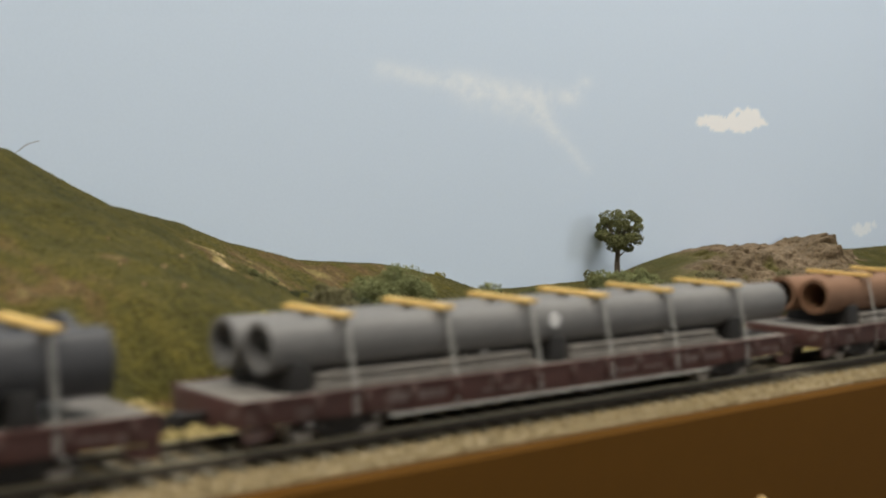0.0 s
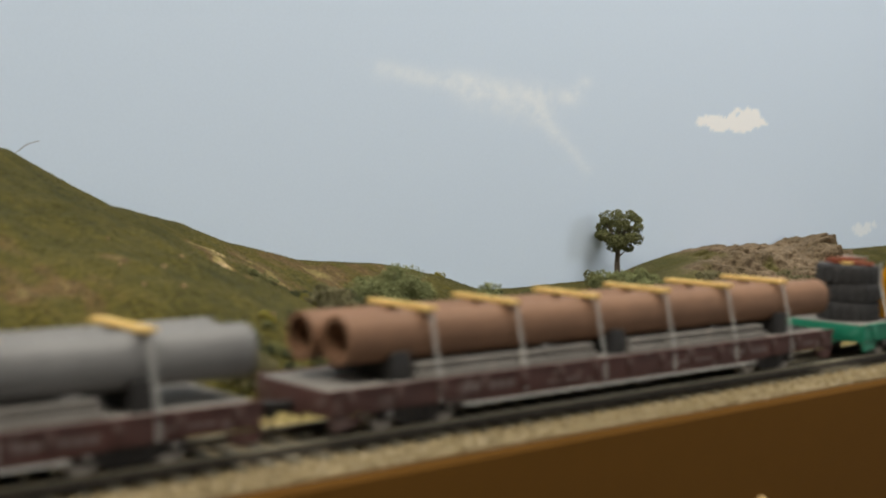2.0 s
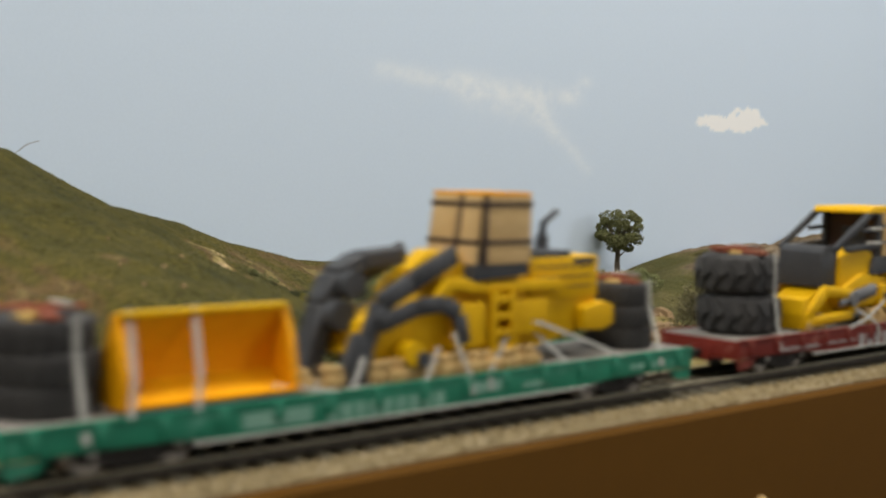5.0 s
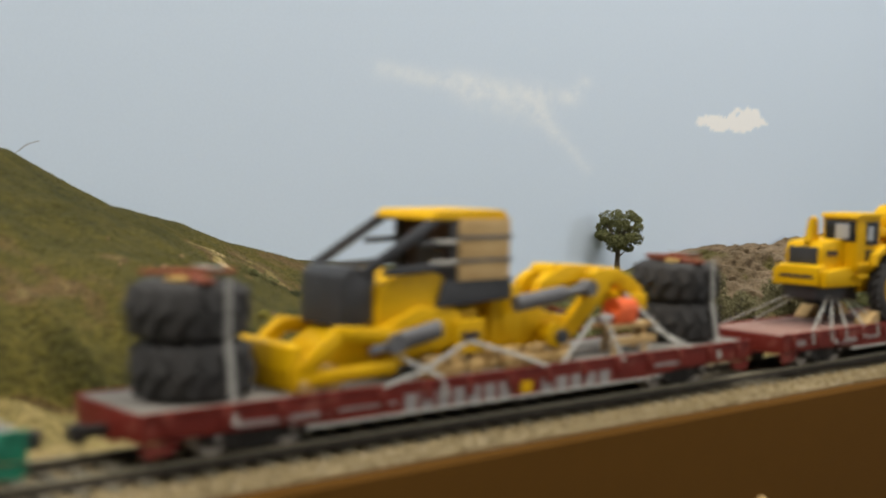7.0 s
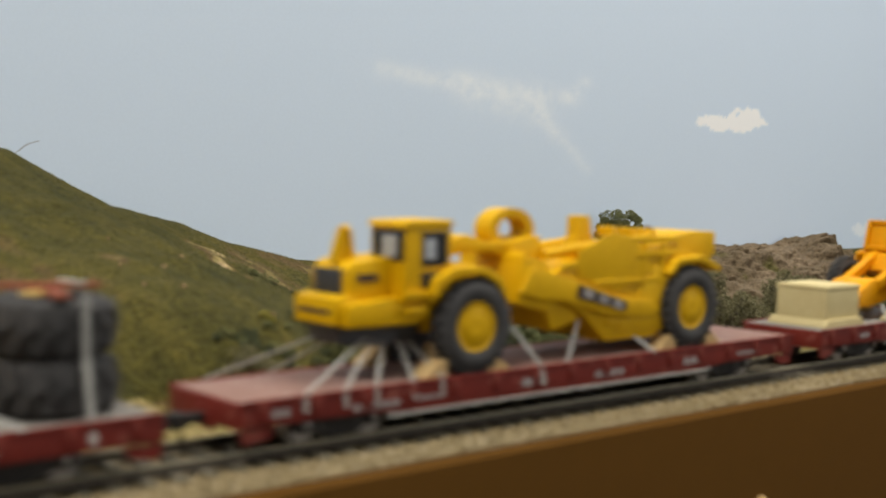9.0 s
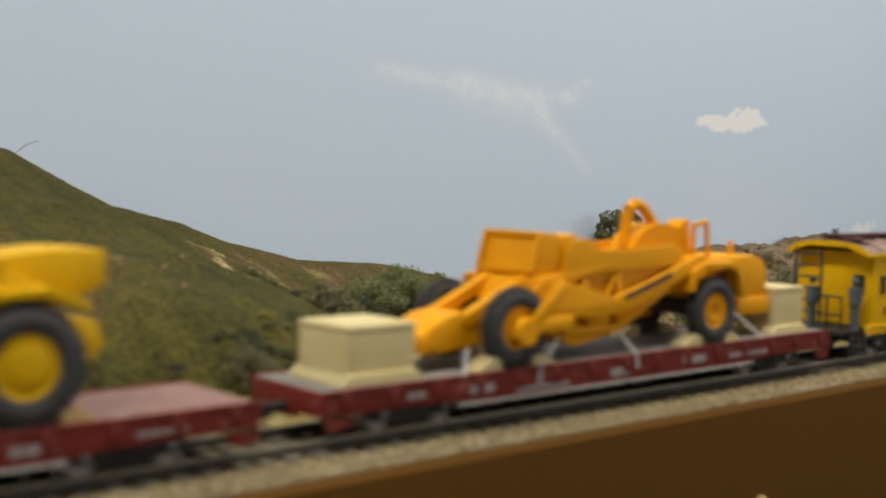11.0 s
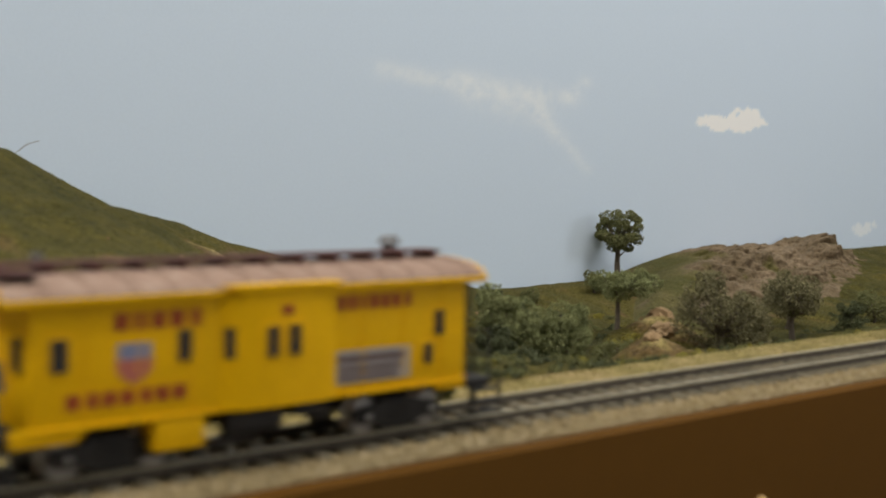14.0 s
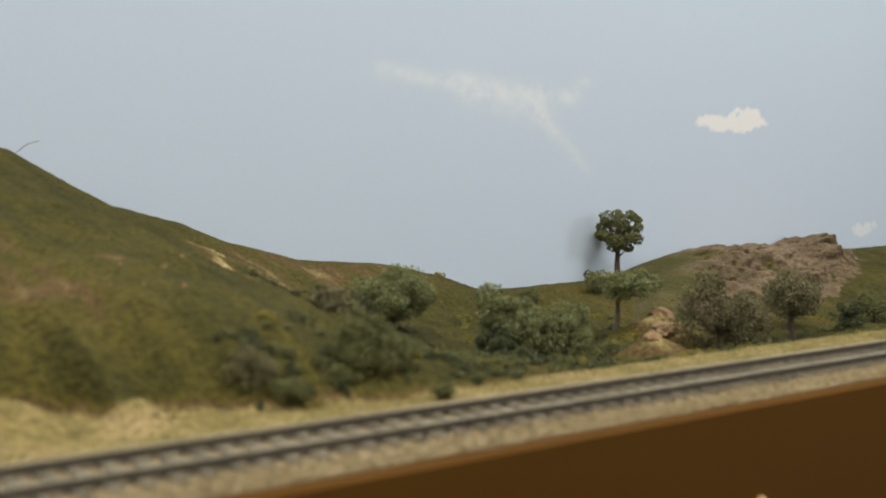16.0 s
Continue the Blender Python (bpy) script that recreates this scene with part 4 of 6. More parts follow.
for y in (-5.4, 2.0):
    part("grapple_boom", prism(B(), [(238, 30), (240, 34.6), (243, 36.4), (250, 38.8), (269.5, 37.4), (276, 35), (282, 31), (281.6, 25), (277.6, 25.4), (275.6, 29.6), (268, 32.6), (260.5, 32.6), (252.5, 33.4), (246, 29)], y, y + 3.4, 0.5), M["yellow"], sk)
part("boom_crosshead", prism(B(), [(262, 33.4), (263, 37.6), (269, 37.2), (270, 33.2)], -8.4, 8.4, 0.5), M["yellow"], sk)
part("boom_sheave", rod(B(), (247, -4, 36.4), (247, 4, 36.4), 2.6), M["yellow"], sk)
part("grapple_head", prism(B(), [(276, 24.4), (276.6, 29.6), (282.6, 29.6), (283, 24.4)], -6.5, 6.5, 0.6), M["yellow"], sk)
for y in (-10.6, 7.6):
    part("arch_leg", prism(B(), [(254.5, 36.6), (258, 38), (263.5, 36.8), (262, 32), (253.5, 25), (248, 20), (241, 18.6), (238, 21), (244.5, 23.6), (249.5, 28), (254.5, 32.2)], y, y + 3, 0.4), M["yellow"], sk)
stub = part("axle_stub", rod(B(), (238, -14.4, 21.0), (238, -8, 21.0), 3.3, 3.6), M["yellow"], sk)
part("axle_end", rod(B(), (239.5, -16.8, 20.6), (239.5, -13, 20.6), 1.9), M["charcoal"], stub, "dark axle end")
ram = part("boom_ram", rod(B(), (224, -12.4, 30.0), (242, -12.4, 31.8), 2.2), M["hydraulic"], sk, "grey hydraulic ram")
part("ram_rod", rod(B(), (241.6, -12.4, 31.8), (252, -12.4, 32.8), 1.1), M["hydraulic"], ram)
part("ram_pin", rod(B(), (252, -14.2, 32.8), (252, -9, 32.8), 2.2), M["hydraulic"], ram)
for z in (20.4, 23.4):
    part("cross_shaft", rod(B(), (256, -7, z), (256, 7, z + 1.5), 1.2), M["redboard"], sk, "reddish brown cross shaft")
part("winch", rod(B(), (247, -7.4, 23.0), (247, 7.4, 23.0), 3.0), M["charcoal"], sk, "dark winch drum")
for pts in ([(182, -14, 21), (196, -18.3, DECK + 0.4), (197, -19.2, 9.6)], [(207, -13, 21.5), (190, -17.5, 16), (178, -18.6, DECK)], [(207, -13.2, 22), (226, -17.0, 16), (232, -18.6, DECK)],
            [(256, -10, 24), (238, -18.3, DECK + 0.3)], [(260, -10, 25), (262, -19, DECK - 1)], [(270, -9, 30), (287, -18.4, DECK + 0.3)], [(276, -9, 22), (292, -18.4, DECK + 0.3)]):
    part("strap", tape(B(), pts, 1.0), M["strap"], sk, "pale grey tie-down strap")
dunnage("dunnage_block", [(x, random.uniform(-12.5, -9), random.uniform(0, 90)) for x in (158, 166, 196, 201, 206, 211, 217, 223, 229, 235, 241)], "tan wooden dunnage block under the skidder")

en = thing("spare_part", 268, DECK, "orange-red machine part on a small wooden trestle", "machine part")
bm = B()
for xx in (262, 275):
    bar(bm, (xx, -13, DECK), (xx + 2, -10, 21.4), 1.6, 1.6)
    bar(bm, (xx + 4, -5, DECK), (xx + 2, -8, 21.4), 1.6, 1.6)
box(bm, 260, 281, -12.4, -5.4, 20.6, 21.8, 0.2)
box(bm, 261, 280, -13.6, -12.4, 16.0, 18.4, 0.2)
part("trestle", bm, M["pine"], en, "pale wooden trestle")
bm = B()
rod(bm, (265, -9, 25.4), (273, -9, 25.4), 3.9, 3.4)
box(bm, 263.5, 272, -12.6, -6, 22.0, 25.6, 0.8)
part("casing", bm, M["safety"], en)
part("shaft", rod(B(), (258, -9.6, 23.6), (264, -9.6, 23.6), 1.2), M["white"], en, "whitish shaft end")

# ---------------------------------------------------------------- motor scrapers


def wheel_of(machine, x, y, z, r, w, side, paint):
    """An upright wheel on a machine; side -1 faces the aisle."""
    m = Matrix.Translation((x, y, z)) @ pose(0, 0, 0, 90, 0, 0)
    wh = part("wheel", tyre_mesh(B(), m, r, w, 24, 0.5), M["rubber"], machine, "black lugged tyre")
    flat = [(0.3, w * 0.36), (r * 0.12, w * 0.38), (r * 0.4, w * 0.35), (r * 0.44, w * 0.28), (r * 0.5, w * 0.36), (r * 0.54, w * 0.36), (r * 0.54, -w * 0.3), (0.3, -w * 0.3)]
    prof = flat if paint is M["yellow"] else [(0.3, w * 0.16), (r * 0.2, w * 0.18), (r * 0.24, w * 0.34), (r * 0.36, w * 0.34), (r * 0.42, w * 0.24), (r * 0.5, w * 0.36), (r * 0.54, w * 0.36), (r * 0.54, -w * 0.3), (0.3, -w * 0.3)]
    if side > 0:
        prof = [(a, -b) for a, b in prof]
    part("hub", lathe(B(), prof, m, 28), paint, wh, "yellow wheel hub")


sc = thing("motor_scraper", 440, DECK, "yellow motor scraper with a glazed cab, chained down", "motor scraper", "motor scrapers")
Y = M["yellow"]
part("bumper", prism(B(), [(369, 27.4), (369, 33.8), (373, 34.6), (378, 32), (378, 27.6)], -8.5, 8.5, 0.7), Y, sc)
part("bumper_slot", box(B(), 368.7, 369.3, -6.5, 6.5, 30.0, 31.0), M["darkband"], sc, "dark bumper slot")
part("engine_hood", prism(B(), [(373, 31), (373, 39.8), (375, 42.2), (386, 43), (400, 43.4), (400, 31)], -7.2, 7.2, 0.9), Y, sc)
part("grille", box(B(), 372.5, 373.4, -5.6, 5.6, 34.4, 40.4, 0.2), M["charcoal"], sc, "black radiator grille")
part("side_badge", box(B(), 376, 382, -7.6, -7.1, 37.4, 39.2), M["darkband"], sc, "dark side badge")
part("lower_skirt", prism(B(), [(371, 27.0), (371, 32.4), (398, 34.5), (398, 28.4), (392, 26.8)], -10.8, 10.8, 0.6), Y, sc)
cab = part("cab", prism(B(), [(386.6, 32), (386.6, 50.6), (401, 50.6), (401, 32)], -13.4, 1.5, 0.7), Y, sc)
part("cab_roof", prism(B(), [(385.6, 50.4), (386.6, 51.9), (400.6, 52.1), (402, 50.6)], -14, 2.0, 0.5), Y, cab)
part("windscreen", box(B(), 386.2, 386.9, -12.2, 0.2, 42.2, 49.6, 0.1), M["glass"], cab, "dark windscreen")
# pale boxes on the dark glass carry its reflections as plain colour
part("windscreen_pane", box(B(), 386.0, 386.4, -9.2, -4.0, 43.2, 48.4), M["glass_reflection"], cab, "pale patch painted as a reflection on the glass")
part("door_window", box(B(), 391.4, 399.6, -13.8, -13.2, 40.9, 49.2, 0.1), M["glass"], cab, "dark door window")
part("window_pane", box(B(), 392.2, 395.6, -14.0, -13.7, 42.6, 47.6), M["glass_reflection"], cab, "pale patch painted as a reflection on the glass")
part("door_panel", box(B(), 391.4, 397.6, -13.8, -13.2, 35.6, 39.4, 0.1), M["glass"], cab, "dark lower door pane")
bm = B()
for p, q in (((373.6, -1, 42), (376, -1, 49.4)), ((376, -1, 49.4), (377.4, -1, 49.6)), ((377.4, -1, 49.6), (378.6, -1, 42))):
    rod(bm, p, q, 1.3)
box(bm, 375, 378, -1.8, -0.2, 42, 47.0, 0.3)
part("hood_guard", bm, Y, sc)
part("belly", prism(B(), [(372, 22.5), (370, 27.8), (396, 28.5), (398, 21)], -6.5, 6.5, 0.6), M["charcoal"], sc, "dark underside of the engine")
for y, s in ((-14.6, -1), (14.6, 1)):
    wheel_of(sc, 407.4, y, 25.6, 12.0, 8.4, s, Y)
    wheel_of(sc, 493.0, y, 25.6, 12.0, 8.4, s, Y)
part("front_axle", rod(B(), (407.4, -14, 25.6), (407.4, 14, 25.6), 2.6), M["charcoal"], sc, "dark axle")
part("rear_axle", rod(B(), (493, -14, 25.6), (493, 14, 25.6), 2.6), M["charcoal"], sc, "dark axle")
for y in (-18, 9.8):
    part("fender", prism(B(), [(393, 34.0), (394.6, 38), (400, 40.4), (410, 40.4), (416, 37.6), (418, 33), (416.6, 32.6), (414, 36.2), (409, 38.6), (401, 38.6), (396.6, 36.6), (394.6, 33.4)], y, y + 8.2, 0.25), Y, sc)
part("tractor_rear", prism(B(), [(396, 24), (398, 40.6), (412, 40.6), (419, 36), (421, 28)], -8.5, 8.5, 0.8), Y, sc)
bm = B()
for k in range(14):
    a0, a1 = (math.radians(-28 + 18 * i) for i in (k, k + 1))
    prism(bm, [(430.6 + r_ * math.cos(a), 48.6 + r_ * 0.72 * math.sin(a)) for r_, a in ((8.2, a0), (8.2, a1), (5.2, a1), (5.2, a0))], -3.2, 3.2)
bmesh.ops.remove_doubles(bm, verts=bm.verts[:], dist=0.01)
part("gooseneck", bm, Y, sc)
part("neck_beam", prism(B(), [(407, 42.6), (407, 46.6), (413, 47.8), (421, 45.6), (434, 46), (440, 47), (439, 43), (427, 41.4), (421, 43.2), (413, 42.8)], -4.8, 4.8, 0.5), Y, sc)
part("neck_yoke", prism(B(), [(427, 45.6), (436, 47), (440, 42), (437, 35), (429, 33.5), (426.5, 38)], -6.0, 6.0, 0.5), Y, sc)
part("neck_pin", rod(B(), (428, -11.4, 41), (428, 11.4, 41), 2.2), Y, sc)
part("cross_beam", prism(B(), [(424, 30), (426, 42), (434, 41), (440, 32), (436, 27)], -13.5, 13.5, 0.7), Y, sc)
for y in (-15.6, 12.6):
    bm = B()
    prism(bm, [(424, 33), (428, 39.5), (446, 35), (462, 30), (476, 28.5), (480, 25.5), (476, 23.5), (458, 25), (440, 30), (430, 31)], y, y + 3, 0.5)
    part("draft_arm", bm, Y, sc)
bm = B()
prism(bm, [(434, 35), (440, 38.5), (456, 40), (466, 42.8), (488, 44.2), (498, 40.5), (499, 34), (484, 19.5), (478, 17.6), (458, 17.8), (450, 25), (442, 29)], -13.4, 13.4, 0.8)
bowl = part("bowl", bm, Y, sc)
for a, b, z0 in ((470, 488, 40.6), (452, 488, 33.4), (458, 482, 22.0)):
    part("rib", box(B(), a, b, -14.6, -13.2, z0, z0 + 1.6, 0.3), Y, bowl)
part("side_plate", prism(B(), [(462, 20.5), (478, 38), (490, 37), (496, 34), (484, 20)], -14.4, -13.3, 0.3), Y, bowl)
for a in (447.0, 453.2, 459.0):
    z_ = 32.6 - (a - 446) * 0.29
    part("side_mark", prism(B(), [(a, z_ - 1.4), (a, z_ + 1.0), (a + 3.6, z_ - 0.1), (a + 3.6, z_ - 2.4)], -16.9, -16.5), M["white"], bowl, "plain badge plate")
part("mark_ground", prism(B(), [(445, 30.6), (445.4, 34.2), (464.6, 28.6), (464.6, 26.4)], -16.6, -15.4), M["darkband"], bowl, "black badge strip")
part("bowl_knee", prism(B(), [(446, 43), (459.5, 48), (468, 46.6), (478, 37), (462, 31), (446, 36)], -14.2, -13.2, 0.4), Y, bowl)
for a in (472, 480):
    part("side_rib", prism(B(), [(a, 34 - (a - 448) * 0.05), (a + 1.4, 34 - (a - 448) * 0.05), (a + 2.6, 44.6), (a + 1.2, 44.6)], -14.5, -13.2, 0.2), Y, bowl)
part("top_rail", prism(B(), [(438, 37.4), (440, 39.8), (454, 41.2), (467, 46.6), (490, 46.2), (490, 44.4), (467, 44.6), (455, 39.4), (442, 38.2)], -14.2, -12.4, 0.3), Y, bowl)
bm = B()
rod(bm, (438, -7, 42), (466, -7, 44.6), 1.6)
rod(bm, (464, -7, 44.5), (482, -7, 46.4), 0.9)
rod(bm, (440, 6, 42), (468, 6, 44.8), 1.6)
part("ejector_ram", bm, Y, sc)
for x_, z_ in ((466, 46.5), (474, 46), (482, 45.6)):
    part("hose_bracket", box(B(), x_, x_ + 3.4, -7, -1, z_, z_ + 2.6, 0.4), Y, sc)
part("step_plate", box(B(), 386, 394, -14.8, -12.6, 33.4, 35.0, 0.3), Y, sc)
part("step_plate", box(B(), 387, 393, -14.6, -12.6, 29.6, 31.0, 0.3), Y, sc)
part("apron", prism(B(), [(438, 22), (434, 30), (440, 38), (446, 37), (448, 24)], -11.5, 11.5, 0.6), M["yellow"], sc)
part("ejector_post", prism(B(), [(452, 38), (455.6, 47), (456, 52.2), (460, 52.2), (461, 47), (466, 40)], -4, 1, 0.5), Y, sc)
part("rear_engine", prism(B(), [(486, 38), (487, 46.0), (503, 47.4), (512, 47), (512, 40), (503, 36)], -8.5, 8.5, 0.8), Y, sc)
part("rear_stack", rod(B(), (490, 0, 46), (490, 0, 48.6), 1.3), M["walk_brown"], sc, "brown exhaust stub")
for y in (-18, 9.8):
    part("rear_fender", prism(B(), [(482, 36), (486, 40), (498, 40.6), (506, 37), (505, 35.5), (497, 38.8), (487, 38.4), (483.4, 35)], y, y + 8, 0.25), Y, sc)
part("push_block", prism(B(), [(500, 24), (500, 34), (510, 33), (512, 28), (509, 24)], -8, 8, 0.7), Y, sc)
for k, (xx, dx) in enumerate(((374, -18), (377, -10), (380, -4), (384, 3), (386, 10))):
    part("tie_chain", tape(B(), [(xx + 6, -6 + k * 0.5, 24), (xx + dx, -18.3, DECK + 0.5), (xx + dx, -19.2, 10)], 0.7), M["strap"], sc, "pale tie-down cord")
for k, (xx, dx) in enumerate(((374, -26), (380, -14))):
    part("tie_chain", tape(B(), [(xx, 4, 24), (xx + dx, 16.4, DECK + 0.5)], 0.7), M["strap"], sc, "pale tie-down cord")
for pts in ([(421, -12, 26), (430, -18.3, DECK + 0.3), (431, -19.2, 9)], [(470, -13, 18.6), (476, -18.4, DECK)], [(448, -12, 24), (440, -18, DECK + 0.4)]):
    part("tie_chain", tape(B(), pts, 1.0), M["strap"], sc, "pale tie-down cord")


def chock(x, y, a, material, w=7.0, h=4.4):
    c = thing("wheel_chock", x, DECK, "pale wooden chock wedged against a machine wheel" if material is M["pine"] else "cream chock wedged against a machine wheel", "wheel chock", "wheel chocks")
    bm = B()
    s = 1 if a else -1
    prism(bm, [(x - s * w / 2, DECK), (x + s * w / 2, DECK), (x + s * w / 2, DECK + 0.8), (x - s * w * 0.15, DECK + h), (x - s * w / 2, DECK + h)][::1], y - 4, y + 4, 0.25)
    part("wedge", bm, material, c)


for x, a in ((394.8, 1), (415.6, 0), (482.6, 1), (503.4, 0)):
    chock(x, -13.2, not a, M["pine"])
    chock(x, 13.2, not a, M["pine"])

sb = thing("motor_scraper", 670, DECK, "orange-yellow open motor scraper, bowl raised, on chocks", "motor scraper", "motor scrapers")
O = M["orange"]
for y, s in ((-14.8, -1), (14.8, 1)):
    wheel_of(sb, 622.0, y, 24.2, 10.4, 8.0, s, O)
    wheel_of(sb, 704.0, y, 23.8, 10.0, 8.0, s, O)
part("front_axle", rod(B(), (704, -14, 23.8), (704, 14, 23.8), 2.4), M["charcoal"], sb, "dark axle")
part("rear_axle", rod(B(), (622, -12, 24.2), (622, 12, 24.2), 2.4), O, sb)
part("push_block", prism(B(), [(597, 19.4), (596.4, 23.4), (604.5, 27.4), (610, 28.4), (617, 26), (618, 20), (604, 18.2)], -7.4, 7.4, 0.7), O, sb)
part("push_plate", box(B(), 595.4, 597.6, -9.0, 9.0, 18.6, 23.4, 0.5), O, sb)
for y in (-6.5, 6.5):
    part("rear_frame_bar", bar(B(), (610, y, 25.6), (634, y, 36.2), 3.2, 3.6, 0.4), O, sb)
hubarm = part("wheel_arm", bar(B(), (624, -20.6, 23.4), (637, -20.6, 35.4), 2.2, 3.8, 0.5), O, sb)
part("lower_link", bar(B(), (624, -20.6, 24.4), (640, -20.6, 24.8), 2.2, 4.0, 0.5), O, hubarm)
part("hub_cap", rod(B(), (623, -22.4, 23.2), (623, -18.6, 23.2), 3.4, 3.8), O, hubarm)
bm = B()
prism(bm, [(626, 30), (630, 36), (640, 37.5), (668, 39), (690, 41), (694, 35), (676, 24), (662, 19), (648, 16.8), (640, 20), (634, 27)], -10.6, 10.6, 0.4)
bowl = part("bowl", bm, O, sb)
for y in (-13.6, 12.0):
    bm = B()
    prism(bm, [(626, 33), (629, 36.4), (648, 38), (660, 39.6), (660, 37.8), (648, 35.6), (632, 33.2)], y, y + 1.8, 0.3)
    part("top_rail", bm, O, bowl)
    part("side_wall", prism(B(), [(640, 36), (643, 45.4), (650, 46.6), (656, 43), (672, 43.2), (688, 44), (692, 38)], y + 0.2, y + 1.5, 0.3), O, bowl)
for s in (-1, 1):
    for p, q, w in (((627, 35.2), (662, 38.6), 1.9), ((662, 38.6), (692, 41.5), 1.9), ((642, 21.5), (664, 21.0), 1.9), ((664, 21.0), (686, 31.5), 1.9), ((641, 22), (636, 34), 1.6), ((652, 22), (650, 36), 1.6), ((664, 22), (664, 37), 1.6), ((641, 23), (650, 35), 1.3), ((653, 23), (663, 36), 1.3)):
        part("side_brace", bar(B(), (p[0], s * 12.0, p[1]), (q[0], s * 12.0, q[1]), 2.2, w, 0.25), O, bowl)
part("ejector", prism(B(), [(631.6, 36), (634.8, 48.4), (641, 47.4), (641, 36)], -10.8, 11.4, 0.3), O, sb)
part("ejector_box", prism(B(), [(640.6, 36.4), (641.4, 46.8), (647.4, 47.6), (649, 38)], -10.9, -3.0, 0.3), O, sb)
# raised frame round the back of the ejector
part("ejector_rim", bar(B(), (634.2, -10.2, 47.6), (634.2, 10.8, 47.6), 1.4, 1.6, 0.2), O, sb)
part("ejector_rim", bar(B(), (631.4, -10.2, 38.0), (631.4, 10.8, 38.0), 1.4, 1.8, 0.2), O, sb)
for y in (-10.2, 10.8):
    part("ejector_rim", bar(B(), (631.2, y, 37.6), (634.0, y, 48.0), 1.6, 1.4, 0.2), O, sb)
for y in (-16.0, 13.2):
    bm = B()
    prism(bm, [(628, 24), (628, 28.5), (636, 36.5), (648, 33), (660, 30), (676, 34), (698, 41), (702, 38.6), (690, 34.0), (668, 26.5), (654, 24.5), (644, 25.5)], y, y + 2.6, 0.5)
    part("draft_arm", bm, O, sb)
    part("wheel_strut", prism(B(), [(618, 22), (620, 27), (633, 37), (638, 36), (628, 24), (624, 20)], y + 0.4, y + 2.4, 0.4), O, sb)
part("arm_mark", prism(B(), [(664, 29.0), (664.4, 30.4), (684, 36.2), (684, 34.6)], -16.3, -15.9), M["darkband"], sb, "black marking strip")
part("cross_tube", rod(B(), (696, -15.5, 38.0), (696, 15.5, 38.0), 2.4), O, sb)
bm = B()
outer = [(676, 40)] + [(691 + 14.0 * math.cos(a), 38.5 + 11.2 * math.sin(a)) for a in np.linspace(2.8, 0.05, 11)] + [(706, 30)]
inner = [(699, 30), (698, 38)] + [(691 + 6.0 * math.cos(a), 38.0 + 5.0 * math.sin(a)) for a in np.linspace(0.3, 2.7, 8)] + [(684, 36)]
prism(bm, outer + inner, -4.6, 4.6)
part("gooseneck", bm, O, sb)
bm = B()
for p, q in (((678, -1, 43), (679.5, -1, 53.6)), ((679.5, -1, 53.6), (682.6, -1, 55.4)), ((682.6, -1, 55.4), (686, -1, 54.4)), ((686, -1, 54.4), (692, -1, 48.4))):
    rod(bm, p, q, 1.7)
part("lift_yoke", bm, O, sb)
part("tractor_frame", prism(B(), [(698, 28), (698, 38), (709, 39), (735, 37), (736, 30), (735, 21), (724, 20.5), (714, 24)], -7.6, 7.6, 0.9), O, sb)
part("engine_hood", prism(B(), [(706, 33), (708, 38.8), (731, 39.4), (736, 37.6), (738, 34), (738.4, 26), (720, 26)], -9.4, 9.4, 0.7), O, sb)
part("nose_guard", prism(B(), [(722, 20.6), (722, 26.4), (738.8, 26), (738.8, 20.6)], -10.2, 10.2, 0.7), O, sb)
part("nose_groove", box(B(), 737.8, 738.9, -8, 8, 29, 29.8), M["darkband"], sb, "dark nose groove")
for y in (-18.4, 10.2):
    part("fender", prism(B(), [(692, 30), (693, 36), (698, 38.2), (714, 38.2), (717, 36), (719, 27), (717.2, 27), (714.6, 34.6), (711, 36.4), (698, 36.4), (694.8, 34.2), (693.8, 30)], y, y + 8.2, 0.25), O, sb)
for y in (-7, 0.5):
    bm = B()
    for p, q in (((703, y, 38), (703, y, 49)), ((703, y, 49), (709, y, 50)), ((709, y, 50), (710.4, y, 38.5))):
        rod(bm, p, q, 0.8)
    part("roll_bar", bm, O, sb)
part("seat", prism(B(), [(698, 38), (699, 48), (702, 51), (704, 47), (704, 38)], -4.5, 1.5, 0.7), O, sb)
part("exhaust", rod(B(), (727, -3, 38), (727, -3, 43.6), 1.0), O, sb)
# no hollow here: a red-brown box carries the shade of a recess
part("seat_recess", box(B(), 711, 717, -9.9, -7, 27, 35, 0.4), M["redboard"], sb, "reddish panel coloured as a shaded recess")
for pts in ([(640, -13, 20), (630, -18.4, DECK + 0.2), (629, -19.2, 9.5)], [(664, -13, 20), (668, -18.4, DECK + 0.2), (668, -19.2, 10)], [(720, -10, 22), (728, -18.4, DECK + 0.2)], [(610, -9, 19), (603, -18.4, DECK + 0.2)]):
    part("tie_chain", tape(B(), pts, 0.9), M["strap"], sb, "pale tie-down cord")
for x, a in ((612.4, 1), (631.6, 0), (694.6, 1), (713.4, 0)):
    chock(x, -13.4, not a, M["cream"], 8.5, 3.6)
    chock(x, 13.4, not a, M["cream"], 8.5, 3.6)


